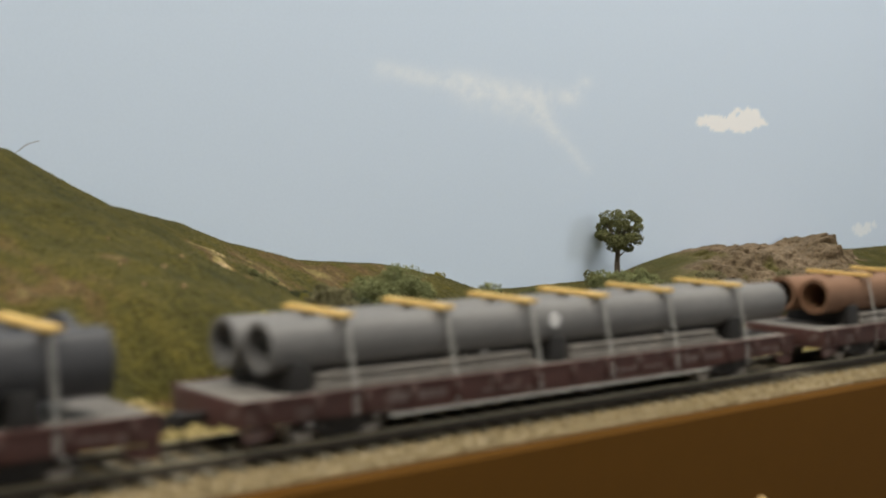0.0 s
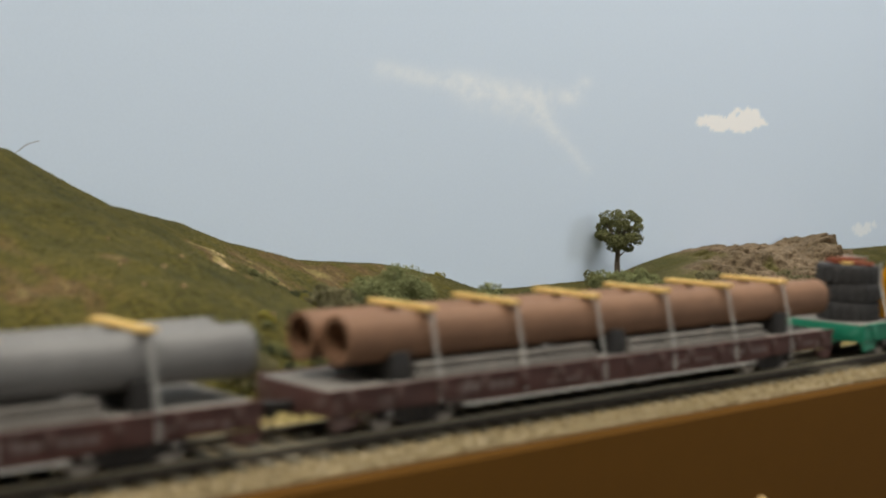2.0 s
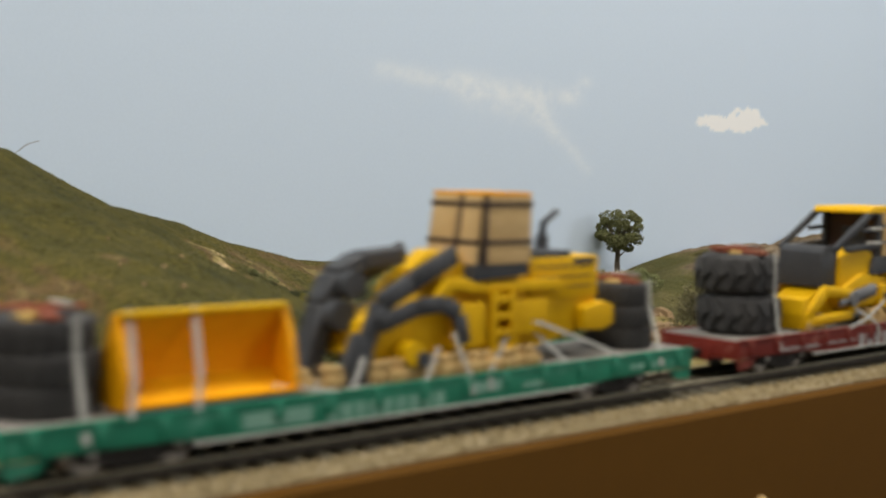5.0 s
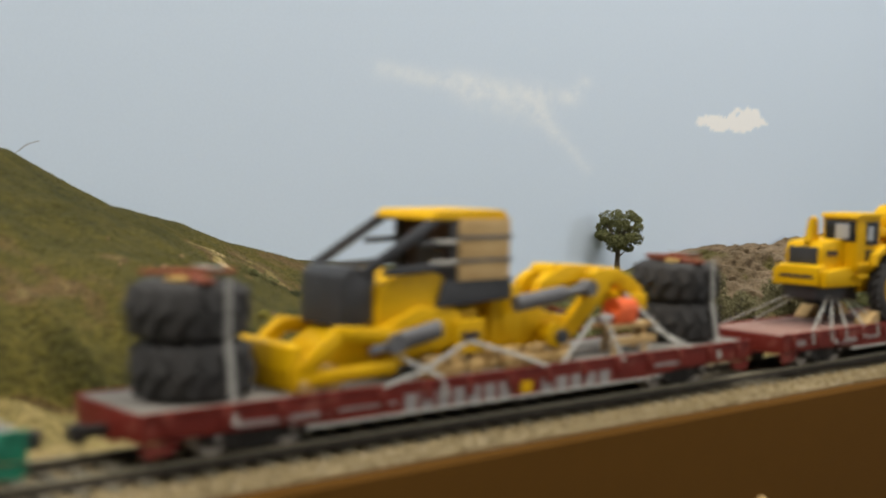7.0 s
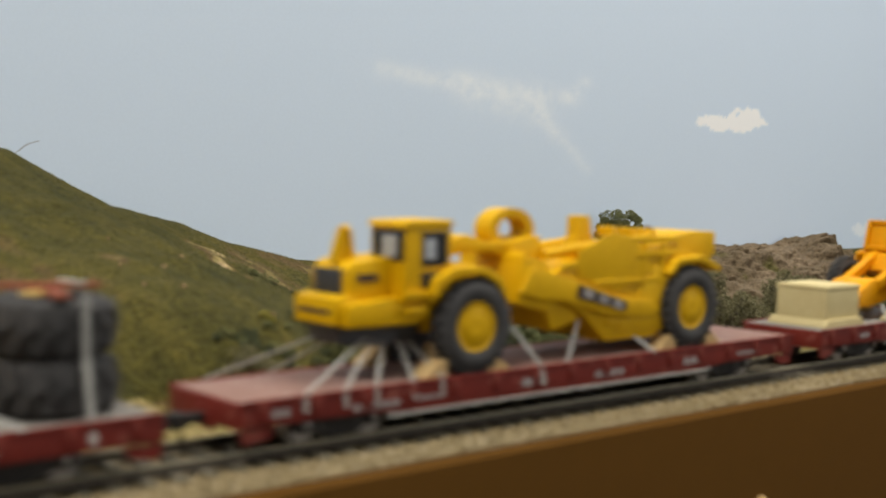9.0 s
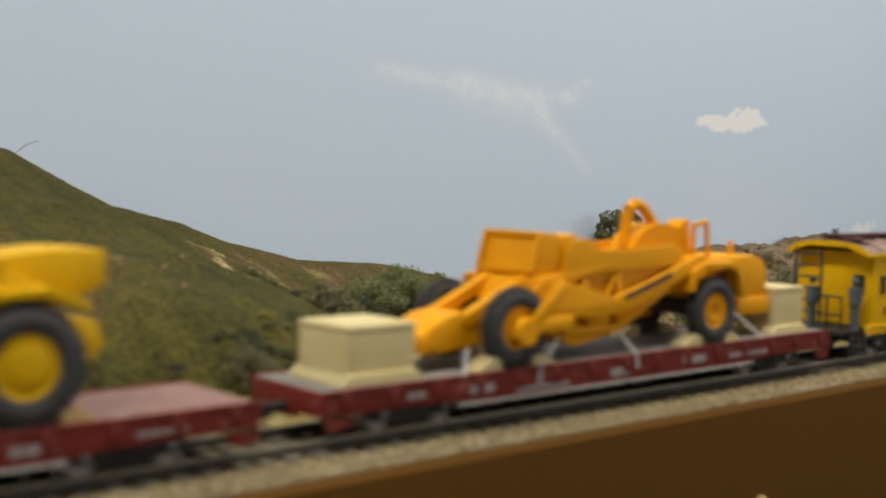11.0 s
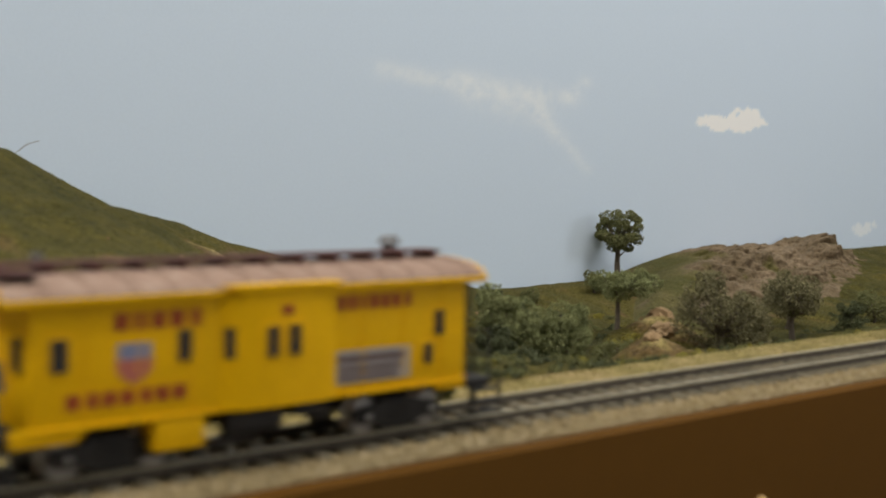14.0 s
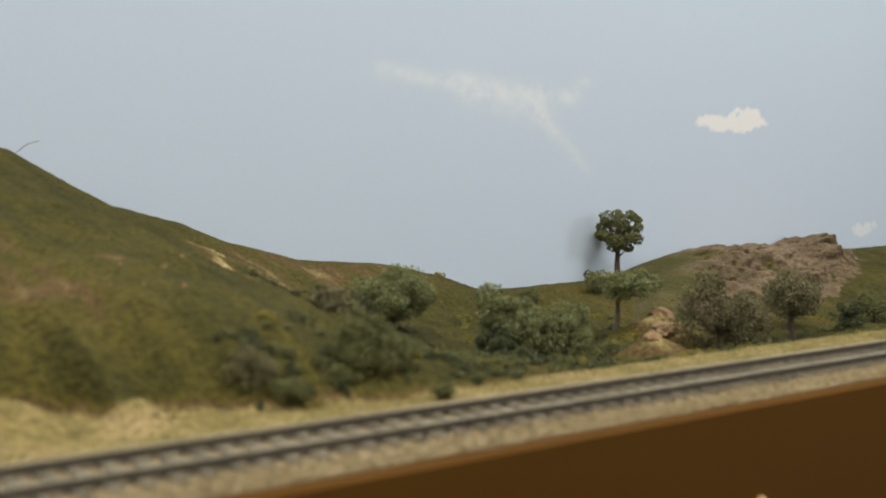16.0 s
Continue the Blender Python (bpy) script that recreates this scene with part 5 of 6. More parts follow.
def crate(x0, x1, y0, y1, top):
    c = thing("crate", (x0 + x1) / 2, DECK, "plain cream covered crate on the flat car deck", "crate", "crates")
    bm = B()
    box(bm, x0, x1, y0, y1, DECK + 1, top, 0.5)
    body = part("body", bm, M["cream"], c)
    bm = B()
    prism(bm, [(x0 - 2.0, DECK), (x0 - 1.6, DECK + 0.9), (x0, DECK + 2.6), (x1, DECK + 2.6), (x1 + 1.6, DECK + 0.9), (x1 + 2.0, DECK)], y0 - 1.8, y1 + 1.8, 0.3)
    part("base_skirt", bm, M["cream"], c)
    part("lid_edge", box(B(), x0 - 0.3, x1 + 0.3, y0 - 0.3, y1 + 0.3, top - 1.3, top - 0.5, 0.15), M["cream"], c)


crate(570.5, 590.8, -11.5, 8.5, 27.6)
crate(740.0, 756.0, -11.5, 9.0, 28.6)

# ---------------------------------------------------------------- caboose
cb = thing("caboose", 840, 1.2, "yellow bay-window caboose with a brown roof and figures on its platform", "caboose")
CY = M["caboose"]
L0, L1, SB, ST = 793.5, 903.5, 12.4, 38.4
body = part("body", box(B(), L0, L1, -17.4, 17.4, SB, ST, 0.3), CY, cb)
for s in (-1, 1):
    bm = B()
    plan = [(834.0, s * 17.2), (838.6, s * 21.6), (860.4, s * 21.6), (865.0, s * 17.2)]
    lo = [bm.verts.new((x_, y_, SB + 0.2)) for x_, y_ in plan]
    hi = [bm.verts.new((x_, y_, 39.0)) for x_, y_ in plan]
    bm.faces.new(lo), bm.faces.new(hi)
    for i in range(4):
        bm.faces.new((lo[i], lo[(i + 1) % 4], hi[(i + 1) % 4], hi[i]))
    bmesh.ops.recalc_face_normals(bm, faces=bm.faces[:])
    part("bay", bm, CY, body)
bm = B()
for s in (-1, 1):
    prism(bm, [(L0 - 4, 13.6), (L0 - 4, 10.0), (L0 + 9, 10.0), (L0 + 12, 12.4), (L0 + 12, 13.6)], min(s * 17.5, s * 16.2), max(s * 17.5, s * 16.2), 0.2)
    box(bm, L1 - 9, L1, min(s * 17.5, s * 16.2), max(s * 17.5, s * 16.2), 11.0, 13.4)
part("side_apron", bm, CY, cb)
part("tool_box", box(B(), 819.6, 831.0, -17.6, -8, 5.8, 13.2, 0.3), CY, cb, "yellow tool box below the side")
part("lower_rail", box(B(), L0, L1, -17.9, -17.2, 12.3, 13.3, 0.1), CY, body)


def rib_sides(xs_):
    bm = B()
    for x_ in xs_:
        box(bm, x_ - 0.25, x_ + 0.25, -17.75, -17.3, SB + 0.5, ST - 0.3)
    part("panel_seams", bm, CY, body)


for s in (-1, 1):
    part("bay_roof", prism(B(), [(834.6, 39.2), (838, 37.6), (861, 37.6), (864.4, 39.2)], min(s * 16, s * 22.4), max(s * 16, s * 22.4), 0.2), CY, body, "yellow bay eave")
rib_sides((804.5, 816, 828, 872, 884, 896))


def cab_window(x, z0, z1, y, w=3.0):
    fr = part("window", box(B(), x - w / 2 - 0.5, x + w / 2 + 0.5, y - 0.25, y + 0.4, z0 - 0.5, z1 + 0.5, 0.12), CY, body, "small framed window")
    part("pane", box(B(), x - w / 2, x + w / 2, y - 0.45, y, z0, z1), M["glass"], fr, "black window pane")


for x, z0, z1, y, w in ((799.2, 24.0, 30.4, -17.5, 3.6), (826.2, 24.2, 30.6, -17.5, 3.2), (895.0, 24.6, 30.6, -17.5, 3.0), (846.0, 23.6, 30.2, -21.7, 3.0), (851.6, 23.6, 30.2, -21.7, 3.0), (891.6, 18.0, 22.6, -17.5, 2.8)):
    cab_window(x, z0, z1, y, w)
part("window", obox(B(), pose(836.3, -19.4, 27.0, 0, 0, -43.7), 2.6, 0.6, 6.6), M["glass"], body, "black bay side window")
marks(cb, [(810.6, 831.2, 31.2, 34.8, 5), (864.6, 887.0, 32.0, 35.4, 7), (800.6, 827.5, 16.4, 19.4, 7)], -17.55, M["lettering"], "dark red lettering bars")
marks(cb, [(848.4, 851.2, 32.4, 34.6, 1)], -21.7, M["lettering"], "dark red mark on the bay", "bay_mark")
marks(cb, [(863.0, 886.0, 15.2, 22.8, 1)], -17.6, M["white"], "white slogan board", "slogan_board")
marks(cb, [(864.8, 884.4, 20.0, 21.4, 12), (865.4, 883.4, 17.8, 18.9, 10), (865.4, 882.4, 16.0, 17.0, 11)], -17.75, M["walk_brown"], "small dark printed bars", "slogan_bars")
bm = B()
prism(bm, [(811.4, 25.4), (811.4, 28.6), (818.6, 28.6), (818.6, 25.4)], -17.75, -17.35)
part("emblem_top", bm, M["shield_blue"], cb, "faded blue emblem band")
bm = B()
prism(bm, [(811.0, 25.3), (819.0, 25.3), (818.6, 22.8), (816.8, 21.2), (815, 20.4), (813.2, 21.2), (811.4, 22.8)], -17.75, -17.35)
part("emblem_shield", bm, M["shield_red"], cb, "faded red emblem shield")
bm = B()
arc = [(19.2 * math.sin(a), 38.2 + 4.0 * (math.cos(a) - math.cos(1.25)) / (1 - math.cos(1.25))) for a in np.linspace(-1.25, 1.25, 15)]
arc = [(y / math.sin(1.25), z) for y, z in arc]
low = [(y, z - 1.0) for y, z in arc[::-1]]
r0 = [bm.verts.new((788.0, y, z)) for y, z in arc + low]
r1 = [bm.verts.new((909, y, z)) for y, z in arc + low]
k = len(r0)
for i in range(k):
    bm.faces.new((r0[i], r1[i], r1[(i + 1) % k], r0[(i + 1) % k]))
bm.faces.new(r0[::-1]), bm.faces.new(r1)
bmesh.ops.recalc_face_normals(bm, faces=bm.faces[:])
roof = part("roof", bm, M["roof_brown"], cb, "dusty brown arched roof")
bm = B()
for i in range(14):
    x_ = 788 + i * 9.0
    for (y0, z0), (y1, z1) in zip(arc, arc[1:]):
        bar(bm, (x_, y0, z0 + 0.1), (x_, y1, z1 + 0.1), 0.5, 0.5)
part("roof_ribs", bm, M["roof_brown"], roof)
for s in (-1, 1):
    part("eave_strip", box(B(), 787.6, 909.4, min(s * 19.4, s * 18.8), max(s * 19.4, s * 18.8), 36.9, 38.3, 0.1), CY, roof, "yellow eave strip")
for x_ in (787.4, 909.0):
    bm = B()
    a = [bm.verts.new((x_, y, z)) for y, z in arc + [(18.4, 37.2), (8, 40.2), (-8, 40.2), (-18.4, 37.2)]]
    b = [bm.verts.new((x_ + 0.7, y, z)) for y, z in arc + [(18.4, 37.2), (8, 40.2), (-8, 40.2), (-18.4, 37.2)]]
    bm.faces.new(a), bm.faces.new(b[::-1])
    for i in range(len(a)):
        bm.faces.new((a[i], b[i], b[(i + 1) % len(a)], a[(i + 1) % len(a)]))
    bmesh.ops.recalc_face_normals(bm, faces=bm.faces[:])
    part("roof_end", bm, CY, roof, "yellow roof end arch")
bm = B()
for y in (-3.6, -1.2, 1.2):
    box(bm, 789, 905, y, y + 2.0, 43.5, 44.2)
for i in range(12):
    box(bm, 792 + i * 10, 793.2 + i * 10, -4, 4, 41.6, 43.6)
box(bm, 789, 797, -13, -4, 42.6, 43.2)
part("roofwalk", bm, M["walk_brown"], roof, "dark red-brown roofwalk boards")
bm = B()
rod(bm, (896, 6, 41), (896, 6, 45.6), 1.9)
rod(bm, (896, 6, 45.4), (896, 6, 47.4), 3.2, 2.0)
rod(bm, (804, 7, 41), (804, 7, 45.6), 1.2)
part("smoke_jack", bm, M["hydraulic"], roof, "grey smoke jack")
for ex, s in ((L0, -1), (L1, 1)):
    far = ex - 18 if s < 0 else ex + 11
    part("platform", box(B(), min(ex, far), max(ex, far), -15, 15, 10.6, 12.2, 0.2), M["under"], cb, "black end platform")
    rx = far - s * 1.0
    for y in (-14.4, -7.5, 7.5, 14.4):
        part("railing_post", rod(B(), (rx, y, 12), (rx, y, 24), 0.4, n=8), M["under"], cb)
    for z in (17.5, 23.8):
        for y0, y1 in ((-14.4, -4), (4, 14.4)):
            part("railing_bar", rod(B(), (rx, y0, z), (rx, y1, z), 0.4, n=8), M["under"], cb)
    ladder = part("end_ladder", rod(B(), (rx, -5, 12), (rx, -5, 40), 0.45, n=8), M["under"], cb, "thin black roof ladder")
    part("ladder_rail", rod(B(), (rx, 5, 12), (rx, 5, 40), 0.45, n=8), M["under"], ladder)
    for z in range(14, 40, 4):
        part("ladder_rung", rod(B(), (rx, -5, z), (rx, 5, z), 0.35, n=8), M["under"], ladder)
    for z, w in ((3.4, 0), (6.2, 0.5), (9.0, 1)):
        for y in (-16.5, 12):
            part("boarding_step", box(B(), ex + s * 8 - 4, ex + s * 8 + 4, y - 1 + w, y + 4, z, z + 0.7, 0.1), M["under"], cb)
    for y in (-17, 16.4):
        for d in (-4.2, 4.2):
            part("step_hanger", bar(B(), (ex + s * 8 + d, y, 3.2), (ex + s * 8 + d, y, 12), 0.6, 1.0), M["under"], cb)
    part("end_door", box(B(), ex + s * 0.1 - 0.4, ex + s * 0.1 + 0.4, -4, 4, 13, 33, 0.1), CY, cb, "yellow end door")
    part("end_window", box(B(), ex + s * 0.3 - 0.4, ex + s * 0.3 + 0.4, -12, -7.5, 24, 30.5), M["glass"], cb, "black end window")
    part("brake_stand", rod(B(), (far - s * 1.5, 9, 12), (far - s * 1.5, 9, 26), 0.7), M["under"], cb, "black brake stand")
    coupler(cb, far, s)
part("underframe", box(B(), L0 - 6, L1 + 6, -5, 5, 7.5, 12.4, 0.3), M["under"], cb, "black underframe")
bm = B()
rod(bm, (838, -11, 8.6), (852, -11, 8.6), 2.8)
box(bm, 856, 862, -12, -7, 8.5, 12)
part("battery_gear", bm, M["under"], cb, "black brake gear")
truck(cb, 812)
truck(cb, 886)


def figurine(x, y, z, words, lean=0):
    """A plain painted figurine as one mesh."""
    bm = B()
    rod(bm, (x - 1.0, y, z), (x - 0.8, y, z + 8.5), 1.1, 1.2, 10)
    rod(bm, (x + 1.0, y, z), (x + 0.8, y, z + 8.5), 1.1, 1.2, 10)
    rod(bm, (x, y, z + 8), (x + lean, y, z + 14.5), 1.9, 2.4, 12)
    rod(bm, (x - 2.6, y - 0.5, z + 9), (x - 2.0 + lean, y, z + 14.4), 0.9, 1.0, 8)
    rod(bm, (x + 2.6, y - 0.5, z + 9), (x + 2.0 + lean, y, z + 14.4), 0.9, 1.0, 8)
    bmesh.ops.create_icosphere(bm, subdivisions=2, radius=1.45, matrix=Matrix.Translation((x + lean, y, z + 16.6)))
    box(bm, x - 1.6, x + 1.6, y - 1.2, y + 1.2, z - 0.3, z + 0.5)
    ob = new("figurine", mesh_of("figurine", bm, M["figure"], (x, 0, z)))
    ORG[ob] = (x, 0, z)
    ob.location = (x * MM, 0, z * MM)
    ob.location.z -= SINK * MM
    MOVERS.append(ob)
    return tagged(ob, words, "figurine", "figurines")


figurine(786.0, -12.5, 12.2, "blue-grey painted figurine standing on the caboose platform")
figurine(777.5, -1.0, 12.2, "blue-grey painted figurine leaning on the caboose railing", 0.6)

# ---------------------------------------------------------------- rocks
CREST_X = (716, 740, 770, 801, 828, 853, 884, 917, 950, 975, 990, 1004, 1025, 1062, 1090, 1150)
CREST_Z = (-18, -10, -3, 3, 8, 10, 9, 11, 9, 14, 16, 9, -3, -18, -9, -5)


def along(x, y):
    """Place along the crest: the outcrop runs forward on a slant."""
    return x + max(0.0, 375 - y) * 1.25


def rock_share(x, y):
    q = along(x, y)
    return smooth(262, 320, y) * smooth(770, 850, q) * (1 - smooth(1050, 1085, q))


def rock_z(x, y):
    q = along(x, y)
    top = float(np.interp(q, CREST_X, CREST_Z))
    low = ground_z(x, min(y, 396)) - 3
    steep = smooth(760, 860, q)
    rise = (1 - steep) * smooth(235, 376, y) ** 0.8 + steep * (0.35 * smooth(255, 330, y) + 0.65 * smooth(318, 368, y))
    return low + (top - low - 5) * rise * smooth(716, 760, q) * (1 - smooth(1110, 1150, q))


def crag(p, size):
    """Rounded lumps with cracks between them: 0 in a crack, 1 on a lump."""
    d, _ = noise.voronoi(p / size)
    return min(1.0, (d[1] - d[0]) * 1.7)


rocks = sheet("rock_outcrop", list(np.arange(590, 1154, 1.9)), list(np.arange(230, 407, 1.5)), rock_z, "soil",
              lambda x, y, z: 0.60 + 0.35 * noise.fractal((x * 0.03, y * 0.03, z * 0.05), 1, 2, 4) - 0.5 * (1 - smooth(770, 860, along(x, y))) - 0.7 * smooth(1055, 1085, along(x, y)), attr_mat("brown_rock_with_turf", "soil", [
                  (0.0, (0.060, 0.056, 0.014)), (0.28, (0.095, 0.080, 0.028)), (0.42, (0.115, 0.084, 0.048)), (0.72, (0.175, 0.128, 0.08)), (1.0, (0.27, 0.205, 0.135))], scale=45, spread=0.45, bump=0.9, grain=0.3))
# lumps and cracks, pushed out of the face of the rock
for v in rocks.data.vertices:
    p = v.co / MM
    k = rock_share(p.x, p.y) * (1 - 0.5 * smooth(388, 404, p.y))
    w = p + Vector((7 * noise.noise(p * 0.04), 7 * noise.noise(p * 0.04 + Vector((7, 1, 0))), 5 * noise.noise(p * 0.05 + Vector((1, 9, 0)))))
    h = (15 * crag(w, 36) + 9 * crag(w + Vector((40, 0, 9)), 17) + 4.5 * crag(w, 8) + 1.4 * noise.noise(w * 0.4) - 11) * k
    v.co += Vector((-0.35 * h, -0.6 * h, 0.42 * h)) * MM
tagged(rocks, "craggy brown plaster rock outcrop with patches of turf", "rock outcrop")


def boulder(x, y, r):
    bm = B()
    bmesh.ops.create_icosphere(bm, subdivisions=3, radius=1.0)
    c0 = Vector((x, y, ground_z(x, y) + r * -0.05))
    s = Vector((random.uniform(0.9, 1.4), random.uniform(0.8, 1.1), random.uniform(0.6, 0.85))) * r
    off = Vector((random.uniform(0, 50), 0, 0))
    for v in bm.verts:
        k = 0.8 + 0.45 * abs(noise.noise(v.co * 1.5 + off)) + 0.22 * noise.noise(v.co * 4 + off)
        v.co = c0 + Vector((v.co.x * s.x, v.co.y * s.y, v.co.z * s.z)) * k
    solid("boulder", bm, M["dirt"], "tan rock lying on the bare earth slope", "rock", "")


for x_, y_, r_ in ((428, 110, 4), (440, 116, 5), (462, 134, 5), (482, 150, 6), (502, 164, 7), (520, 178, 8), (536, 194, 8)):
    boulder(x_, y_, r_)

# ---------------------------------------------------------------- trees and shrubs


def foliage(name, clumps, leaf, per, material, parent=None, label="", category="", kind=""):
    """Leaf bits round clump centres (x, y, z, r), in one mesh."""
    vs, fs = [], []
    for cx, cy, cz, r in clumps:
        for _ in range(per):
            u = Vector((random.gauss(0, 1), random.gauss(0, 1), random.gauss(0, 1))).normalized()
            p = Vector((cx, cy, cz)) + Vector((u.x, u.y, u.z * 0.85)) * r * random.uniform(0.3, 1.0) ** 0.45
            s = leaf * random.uniform(0.6, 1.4)
            q = Euler((random.uniform(0, 6), random.uniform(0, 6), random.uniform(0, 6))).to_matrix()
            k = len(vs)
            for c in ((1, 0, 0), (-0.5, 0.87, 0), (-0.5, -0.87, 0), (0, 0, 0.8)):
                w = p + q @ Vector(c) * s
                vs.append((w.x * MM, w.y * MM, w.z * MM))
            fs += [(k, k + 1, k + 3), (k + 1, k + 2, k + 3), (k + 2, k, k + 3), (k, k + 2, k + 1)]
    me = bpy.data.meshes.new(name)
    me.from_pydata(vs, [], fs)
    me.materials.append(material)
    ob = new(name, me)
    if parent:
        ob.parent = parent
    return tagged(ob, label, category, "", kind)


def tree(x, y, low, top, width, leafmat, words, clumps=18, leaf=0.7, per=200, spread=0.17, base=None, name="tree", group="trees"):
    """A tree with its crown between the heights low and top; limbs run to the leaf clumps."""
    z0 = ground_z(x, y) - 1.0 if base is None else base
    e = new(name)
    e.empty_display_size = 0.01
    ORG[e] = (0, 0, 0)
    tagged(e, words, "shrub" if name == "shrub" else "tree", group)
    mid, hh, ww = (low + top) / 2, (top - low) / 2, width / 2
    cl = []
    tries = 0
    while len(cl) < clumps and tries < 4000:
        tries += 1
        u = Vector((random.uniform(-1, 1), random.uniform(-1, 1), random.uniform(-1, 1)))
        if u.length > 1 or u.length < 0.15:
            continue
        r = width * spread * random.uniform(0.65, 1.2)
        p = (x + u.x * (ww - r * 0.6), y + u.y * (ww - r * 0.6), mid + u.z * (hh - r * 0.6))
        if all((Vector(p) - Vector(c[:3])).length > 0.86 * min(r, c[3]) for c in cl):
            cl.append((*p, r))
    bm = B()
    tw = max(0.8, (top - z0) * 0.035)
    fork = low + (top - low) * 0.3
    bend = (x + random.uniform(-1, 1) * tw, y + random.uniform(-1, 1) * tw, (z0 + fork) / 2)
    rod(bm, (x, y, z0 - 1), bend, tw * 1.3, tw, 9)
    rod(bm, bend, (x, y, fork), tw, tw * 0.75, 9)
    rod(bm, (x, y, fork), (x + tw * 0.5, y, top - hh * 0.5), tw * 0.75, tw * 0.25, 8)
    for c in cl:
        rod(bm, (x, y, min(fork, c[2]) - random.uniform(0, 0.25) * (fork - z0)), c[:3], tw * 0.38, tw * 0.15, 6)
    part("trunk", bm, M["trunk"], e, "grey-brown forked trunk")
    foliage("crown", cl, leaf, per, leafmat, e)
    return e


tree(723, 388, 1, 39, 42, M["leaf_olive"], "tall dark green model tree standing close to the painted sky", clumps=34, leaf=0.8, per=200, spread=0.125)
tree(517, 208, -5, 13, 46, M["leaf_grey"], "grey-green model tree with a bare trunk in the hollow", clumps=18, leaf=0.75, per=230, spread=0.14)
tree(388, 168, -22, 16, 21, M["leaf_grey"], "slim bushy grey-green model tree beyond the track", clumps=16, per=260, spread=0.24)
tree(404, 176, -28, 7, 27, M["leaf_grey"], "bushy grey-green model tree beyond the track", clumps=18, per=260, spread=0.21)
tree(437, 175, -30, 3, 38, M["leaf_grey"], "broad grey-green model tree beyond the track", clumps=24, per=280, spread=0.17)
tree(420, 195, -28, 6, 26, M["leaf_dark"], "dark green model tree between lighter ones", clumps=18, per=240, spread=0.2)
tree(464, 196, -28, -6, 26, M["leaf_dark"], "low dark green model tree in the hollow", clumps=16, per=220, spread=0.2)
tree(380, 160, -26, -2, 20, M["leaf_dark"], "low dark green model tree in the hollow", clumps=16, per=220, spread=0.2)
tree(377, 230, -10, 17, 46, M["leaf_grey"], "round grey-green model tree on the slope", clumps=28, per=260, spread=0.16)
tree(239, 70, -7, 21, 30, M["leaf_olive"], "bushy olive model tree beside the track", clumps=20, per=340, spread=0.21, leaf=0.55)
tree(262, 104, -5, 12, 24, M["leaf_dark"], "dark green model shrub behind an olive tree", clumps=18, per=130, spread=0.19, leaf=0.75, name="shrub", group="shrubs")
tree(283, 150, 0, 19, 26, M["leaf_brown"], "brownish model shrub on the slope", clumps=18, per=130, spread=0.2, leaf=0.7, name="shrub", group="shrubs")
tree(318, 185, -6, 13, 24, M["leaf_dark"], "dark green model shrub on the slope", clumps=16, per=120, spread=0.2, leaf=0.7, name="shrub", group="shrubs")
tree(195, 70, -3, 12, 19, M["leaf_brown"], "grey-brown wispy model shrub by the verge", clumps=18, per=80, spread=0.2, leaf=0.5, name="shrub", group="shrubs")
tree(203, 60, -4, 3, 14, M["leaf_olive"], "low olive model shrub by the verge", clumps=12, per=80, spread=0.2, leaf=0.55, name="shrub", group="shrubs")
tree(216, 72, -3, 4, 12, M["leaf_dark"], "low dark model shrub by the verge", clumps=10, per=80, spread=0.2, leaf=0.55, name="shrub", group="shrubs")
tree(530, 150, -32, 15, 50, M["leaf_brown"], "wispy brownish green model tree beyond the track", clumps=40, per=95, spread=0.15, leaf=0.85)
tree(575, 165, -34, 0, 36, M["leaf_brown"], "wispy brownish green model tree beyond the track", clumps=26, per=90, spread=0.16, leaf=0.85)
tree(650, 184, -22, 8, 46, M["leaf_brown"], "thin brownish green model tree with a slender trunk", clumps=32, per=90, spread=0.14, leaf=0.9)
tree(700, 176, -34, -11, 22, M["leaf_dark"], "small dark green model tree below the rocks", clumps=16, per=100, spread=0.2)
tree(779, 205, -36, -10, 30, M["leaf_olive"], "small olive model tree below the rocks", clumps=16, per=100, spread=0.2)
tree(520, 315, -20, -7, 19, M["leaf_dark"], "low dark green shrub on the far ridge", clumps=9, per=100, spread=0.24, name="shrub", group="shrubs")
tree(674, 367, -22, -6, 24, M["leaf_olive"], "olive green shrub on the far ridge", clumps=12, per=100, spread=0.22, name="shrub", group="shrubs")
tree(593, 350, -24, -13, 15, M["leaf_olive"], "olive green shrub on the far ridge", clumps=8, per=90, spread=0.25, name="shrub", group="shrubs")
tree(249, 45, -6.5, -1.0, 8.5, M["leaf_olive"], "tiny olive tuft beside the ballast", clumps=8, per=60, spread=0.25, leaf=0.5, name="shrub", group="shrubs")
tree(238, 116, 2, 9, 9, M["leaf_dark"], "tiny dark tuft on the hillside", clumps=7, per=60, spread=0.25, leaf=0.5, name="shrub", group="shrubs")
tree(548, 396, -12, -5, 13, M["leaf_lime"], "yellow-green tuft on the ridge", clumps=6, per=60, spread=0.25, leaf=0.6, name="shrub", group="shrubs")

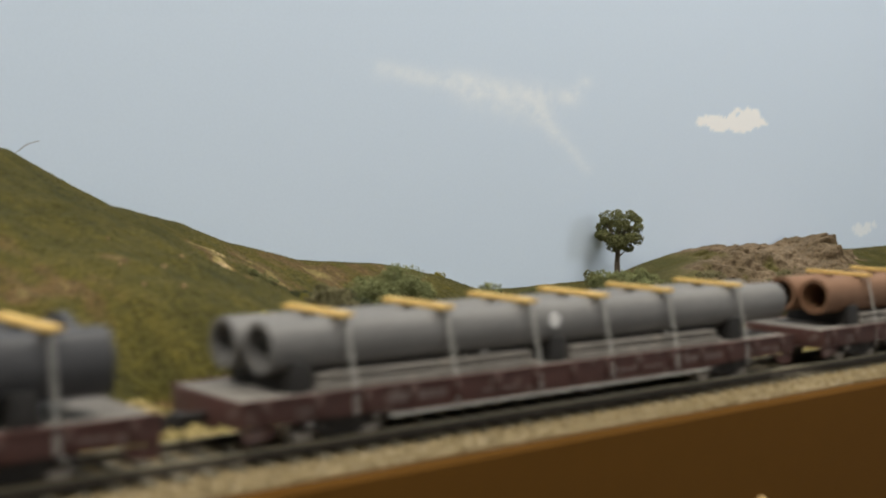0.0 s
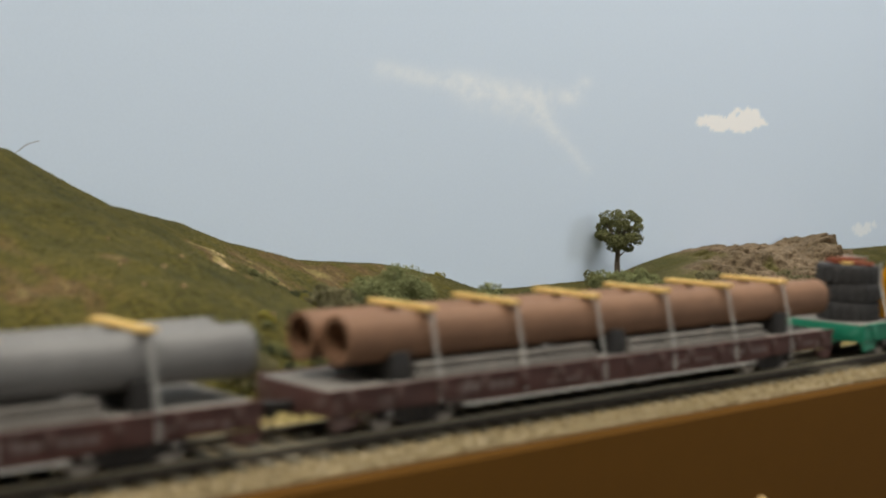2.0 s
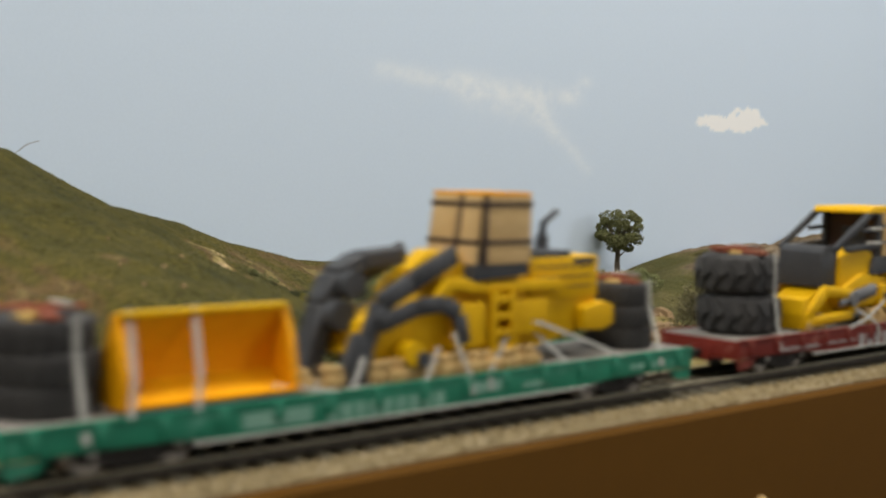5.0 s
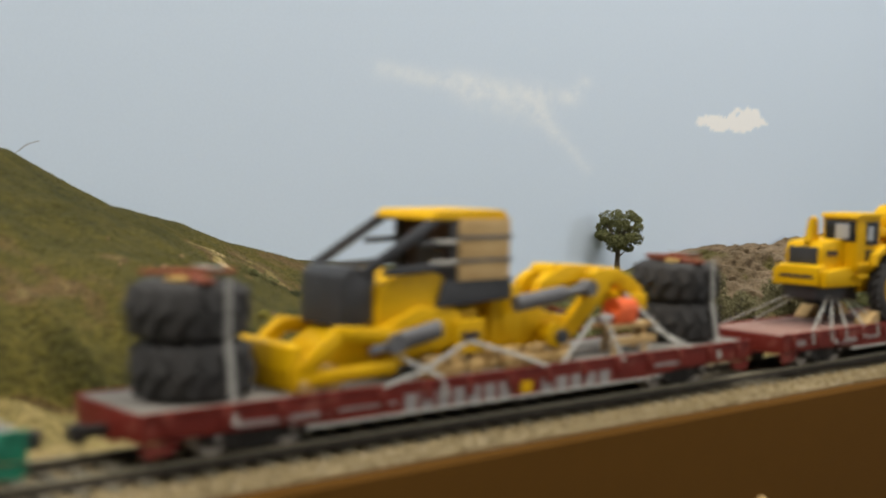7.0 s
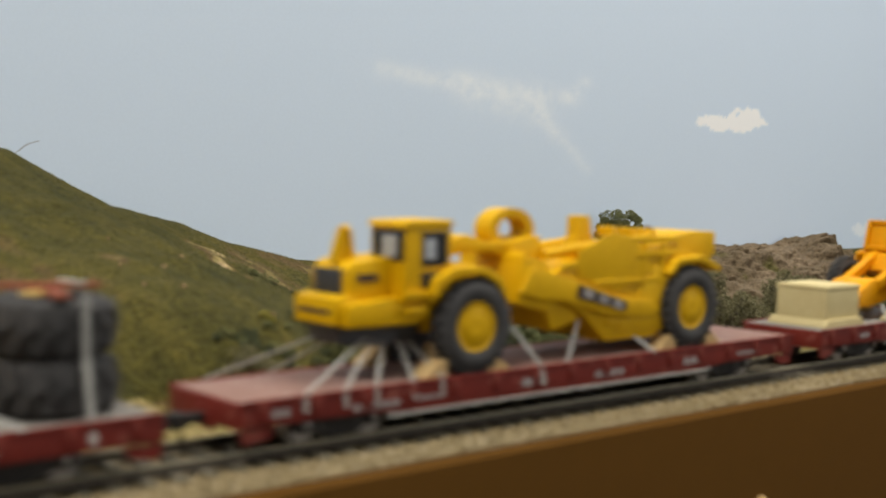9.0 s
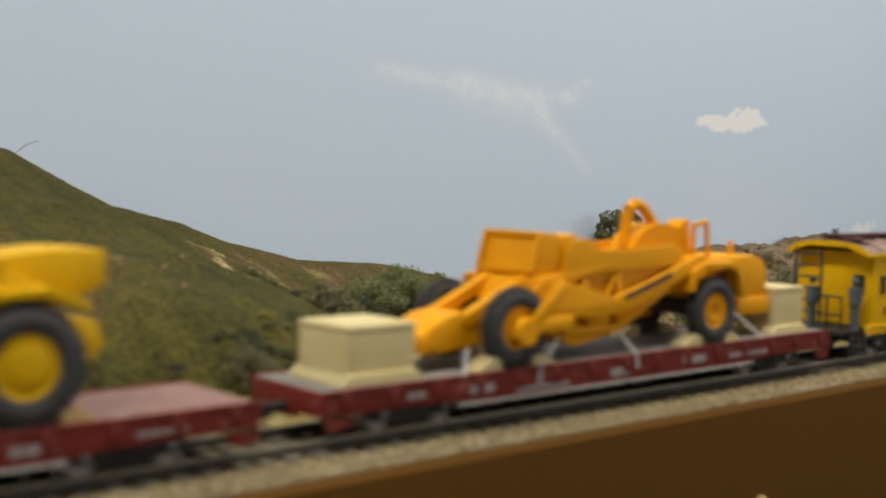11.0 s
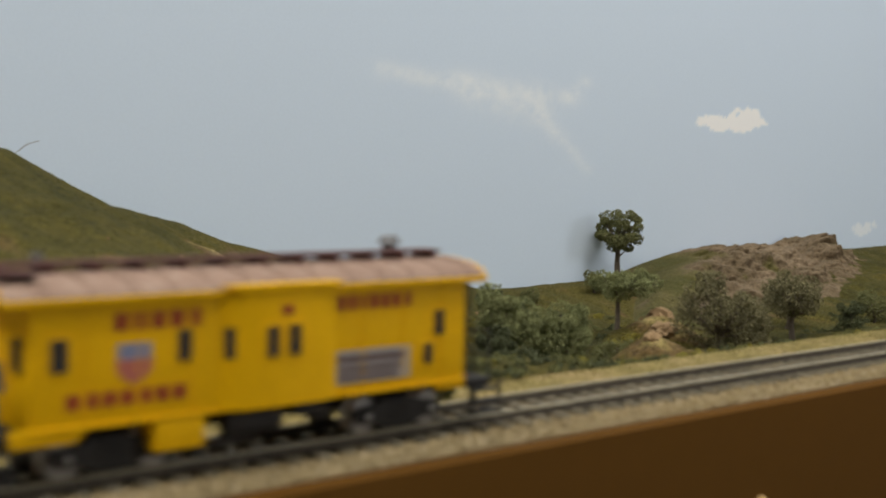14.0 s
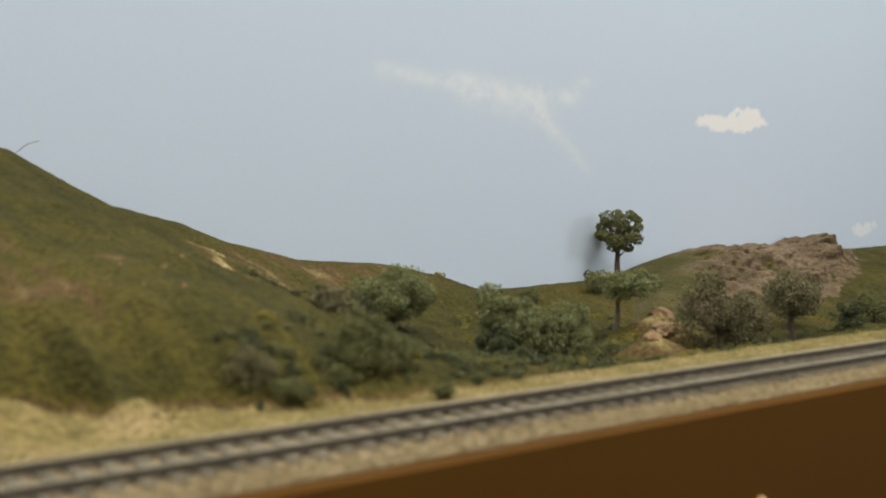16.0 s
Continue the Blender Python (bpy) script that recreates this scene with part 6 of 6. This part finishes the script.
tree(222, 66, -6, 6, 16, M["leaf_olive"], "low olive model shrub by the verge", clumps=14, per=90, spread=0.2, leaf=0.6, name="shrub", group="shrubs")
tree(270, 78, -10, 4, 18, M["leaf_dark"], "low dark model shrub at the edge of the hollow", clumps=14, per=90, spread=0.2, leaf=0.6, name="shrub", group="shrubs")
tree(300, 92, -14, -1, 18, M["leaf_olive"], "low olive model shrub at the edge of the hollow", clumps=14, per=90, spread=0.2, leaf=0.65, name="shrub", group="shrubs")
tree(345, 110, -20, -5, 22, M["leaf_dark"], "low dark model shrub at the edge of the hollow", clumps=14, per=90, spread=0.2, leaf=0.7, name="shrub", group="shrubs")
tree(425, 128, -26, -10, 22, M["leaf_olive"], "low olive model shrub at the edge of the hollow", clumps=14, per=90, spread=0.2, leaf=0.7, name="shrub", group="shrubs")
tree(620, 215, -32, -6, 30, M["leaf_brown"], "brownish model shrub below the rocks", clumps=18, per=90, spread=0.18, leaf=0.8, name="shrub", group="shrubs")
tree(720, 235, -34, -4, 34, M["leaf_brown"], "brownish model shrub below the rocks", clumps=18, per=90, spread=0.18, leaf=0.85, name="shrub", group="shrubs")

for words, material, n in (("low dark undergrowth in the hollow", M["leaf_dark"], 330), ("yellow-green undergrowth in the hollow", M["leaf_lime"], 200), ("olive undergrowth in the hollow", M["leaf_olive"], 420)):
    cl = []
    while len(cl) < n:
        x = random.uniform(190, 800)
        y = random.choice((random.uniform(58, 300), random.uniform(56, 90)))
        if noise.noise((x * 0.015, y * 0.015, 4.4)) + random.uniform(-0.5, 0.5) < 0.0 or x / (y + 241) < 0.58 or soil_at(x, y, 0) > 0.62:
            continue
        for _ in range(3):
            px, py = x + random.uniform(-4, 4), y + random.uniform(-4, 4)
            cl.append((px, py, ground_z(px, py) + 0.6, random.uniform(1.2, 4.2) * (0.6 if y < 100 else 1.0)))
    foliage("undergrowth", cl, 0.6, 46, material, None, words, "undergrowth", "stuff")


def bit_spot():
    x, y = random.uniform(90, 700), random.uniform(40, 330)
    return x, y, bed_z(x, y) + 0.2


scatter("litter_stones", 45, bit_spot, chip(1.1), M["dirt"], "small pale stones lying on the turf", "stones")


# ---------------------------------------------------------------- what moves: the train rolls past at 0.1 m/s
def motions():
    for ob in MOVERS:
        x, y, z = ORG[ob]
        walk(ob, [(t, pose((x - (t - 7) * 100) * MM, y * MM, (z - SINK) * MM)) for t in range(0, 17, 2)])
    for ob, at in WHEELS:
        walk(ob, [(i / 15, pose(*at, 0, -math.degrees(100 / WHEEL_R) * i / 15, 0)) for i in range(241)])


motions()
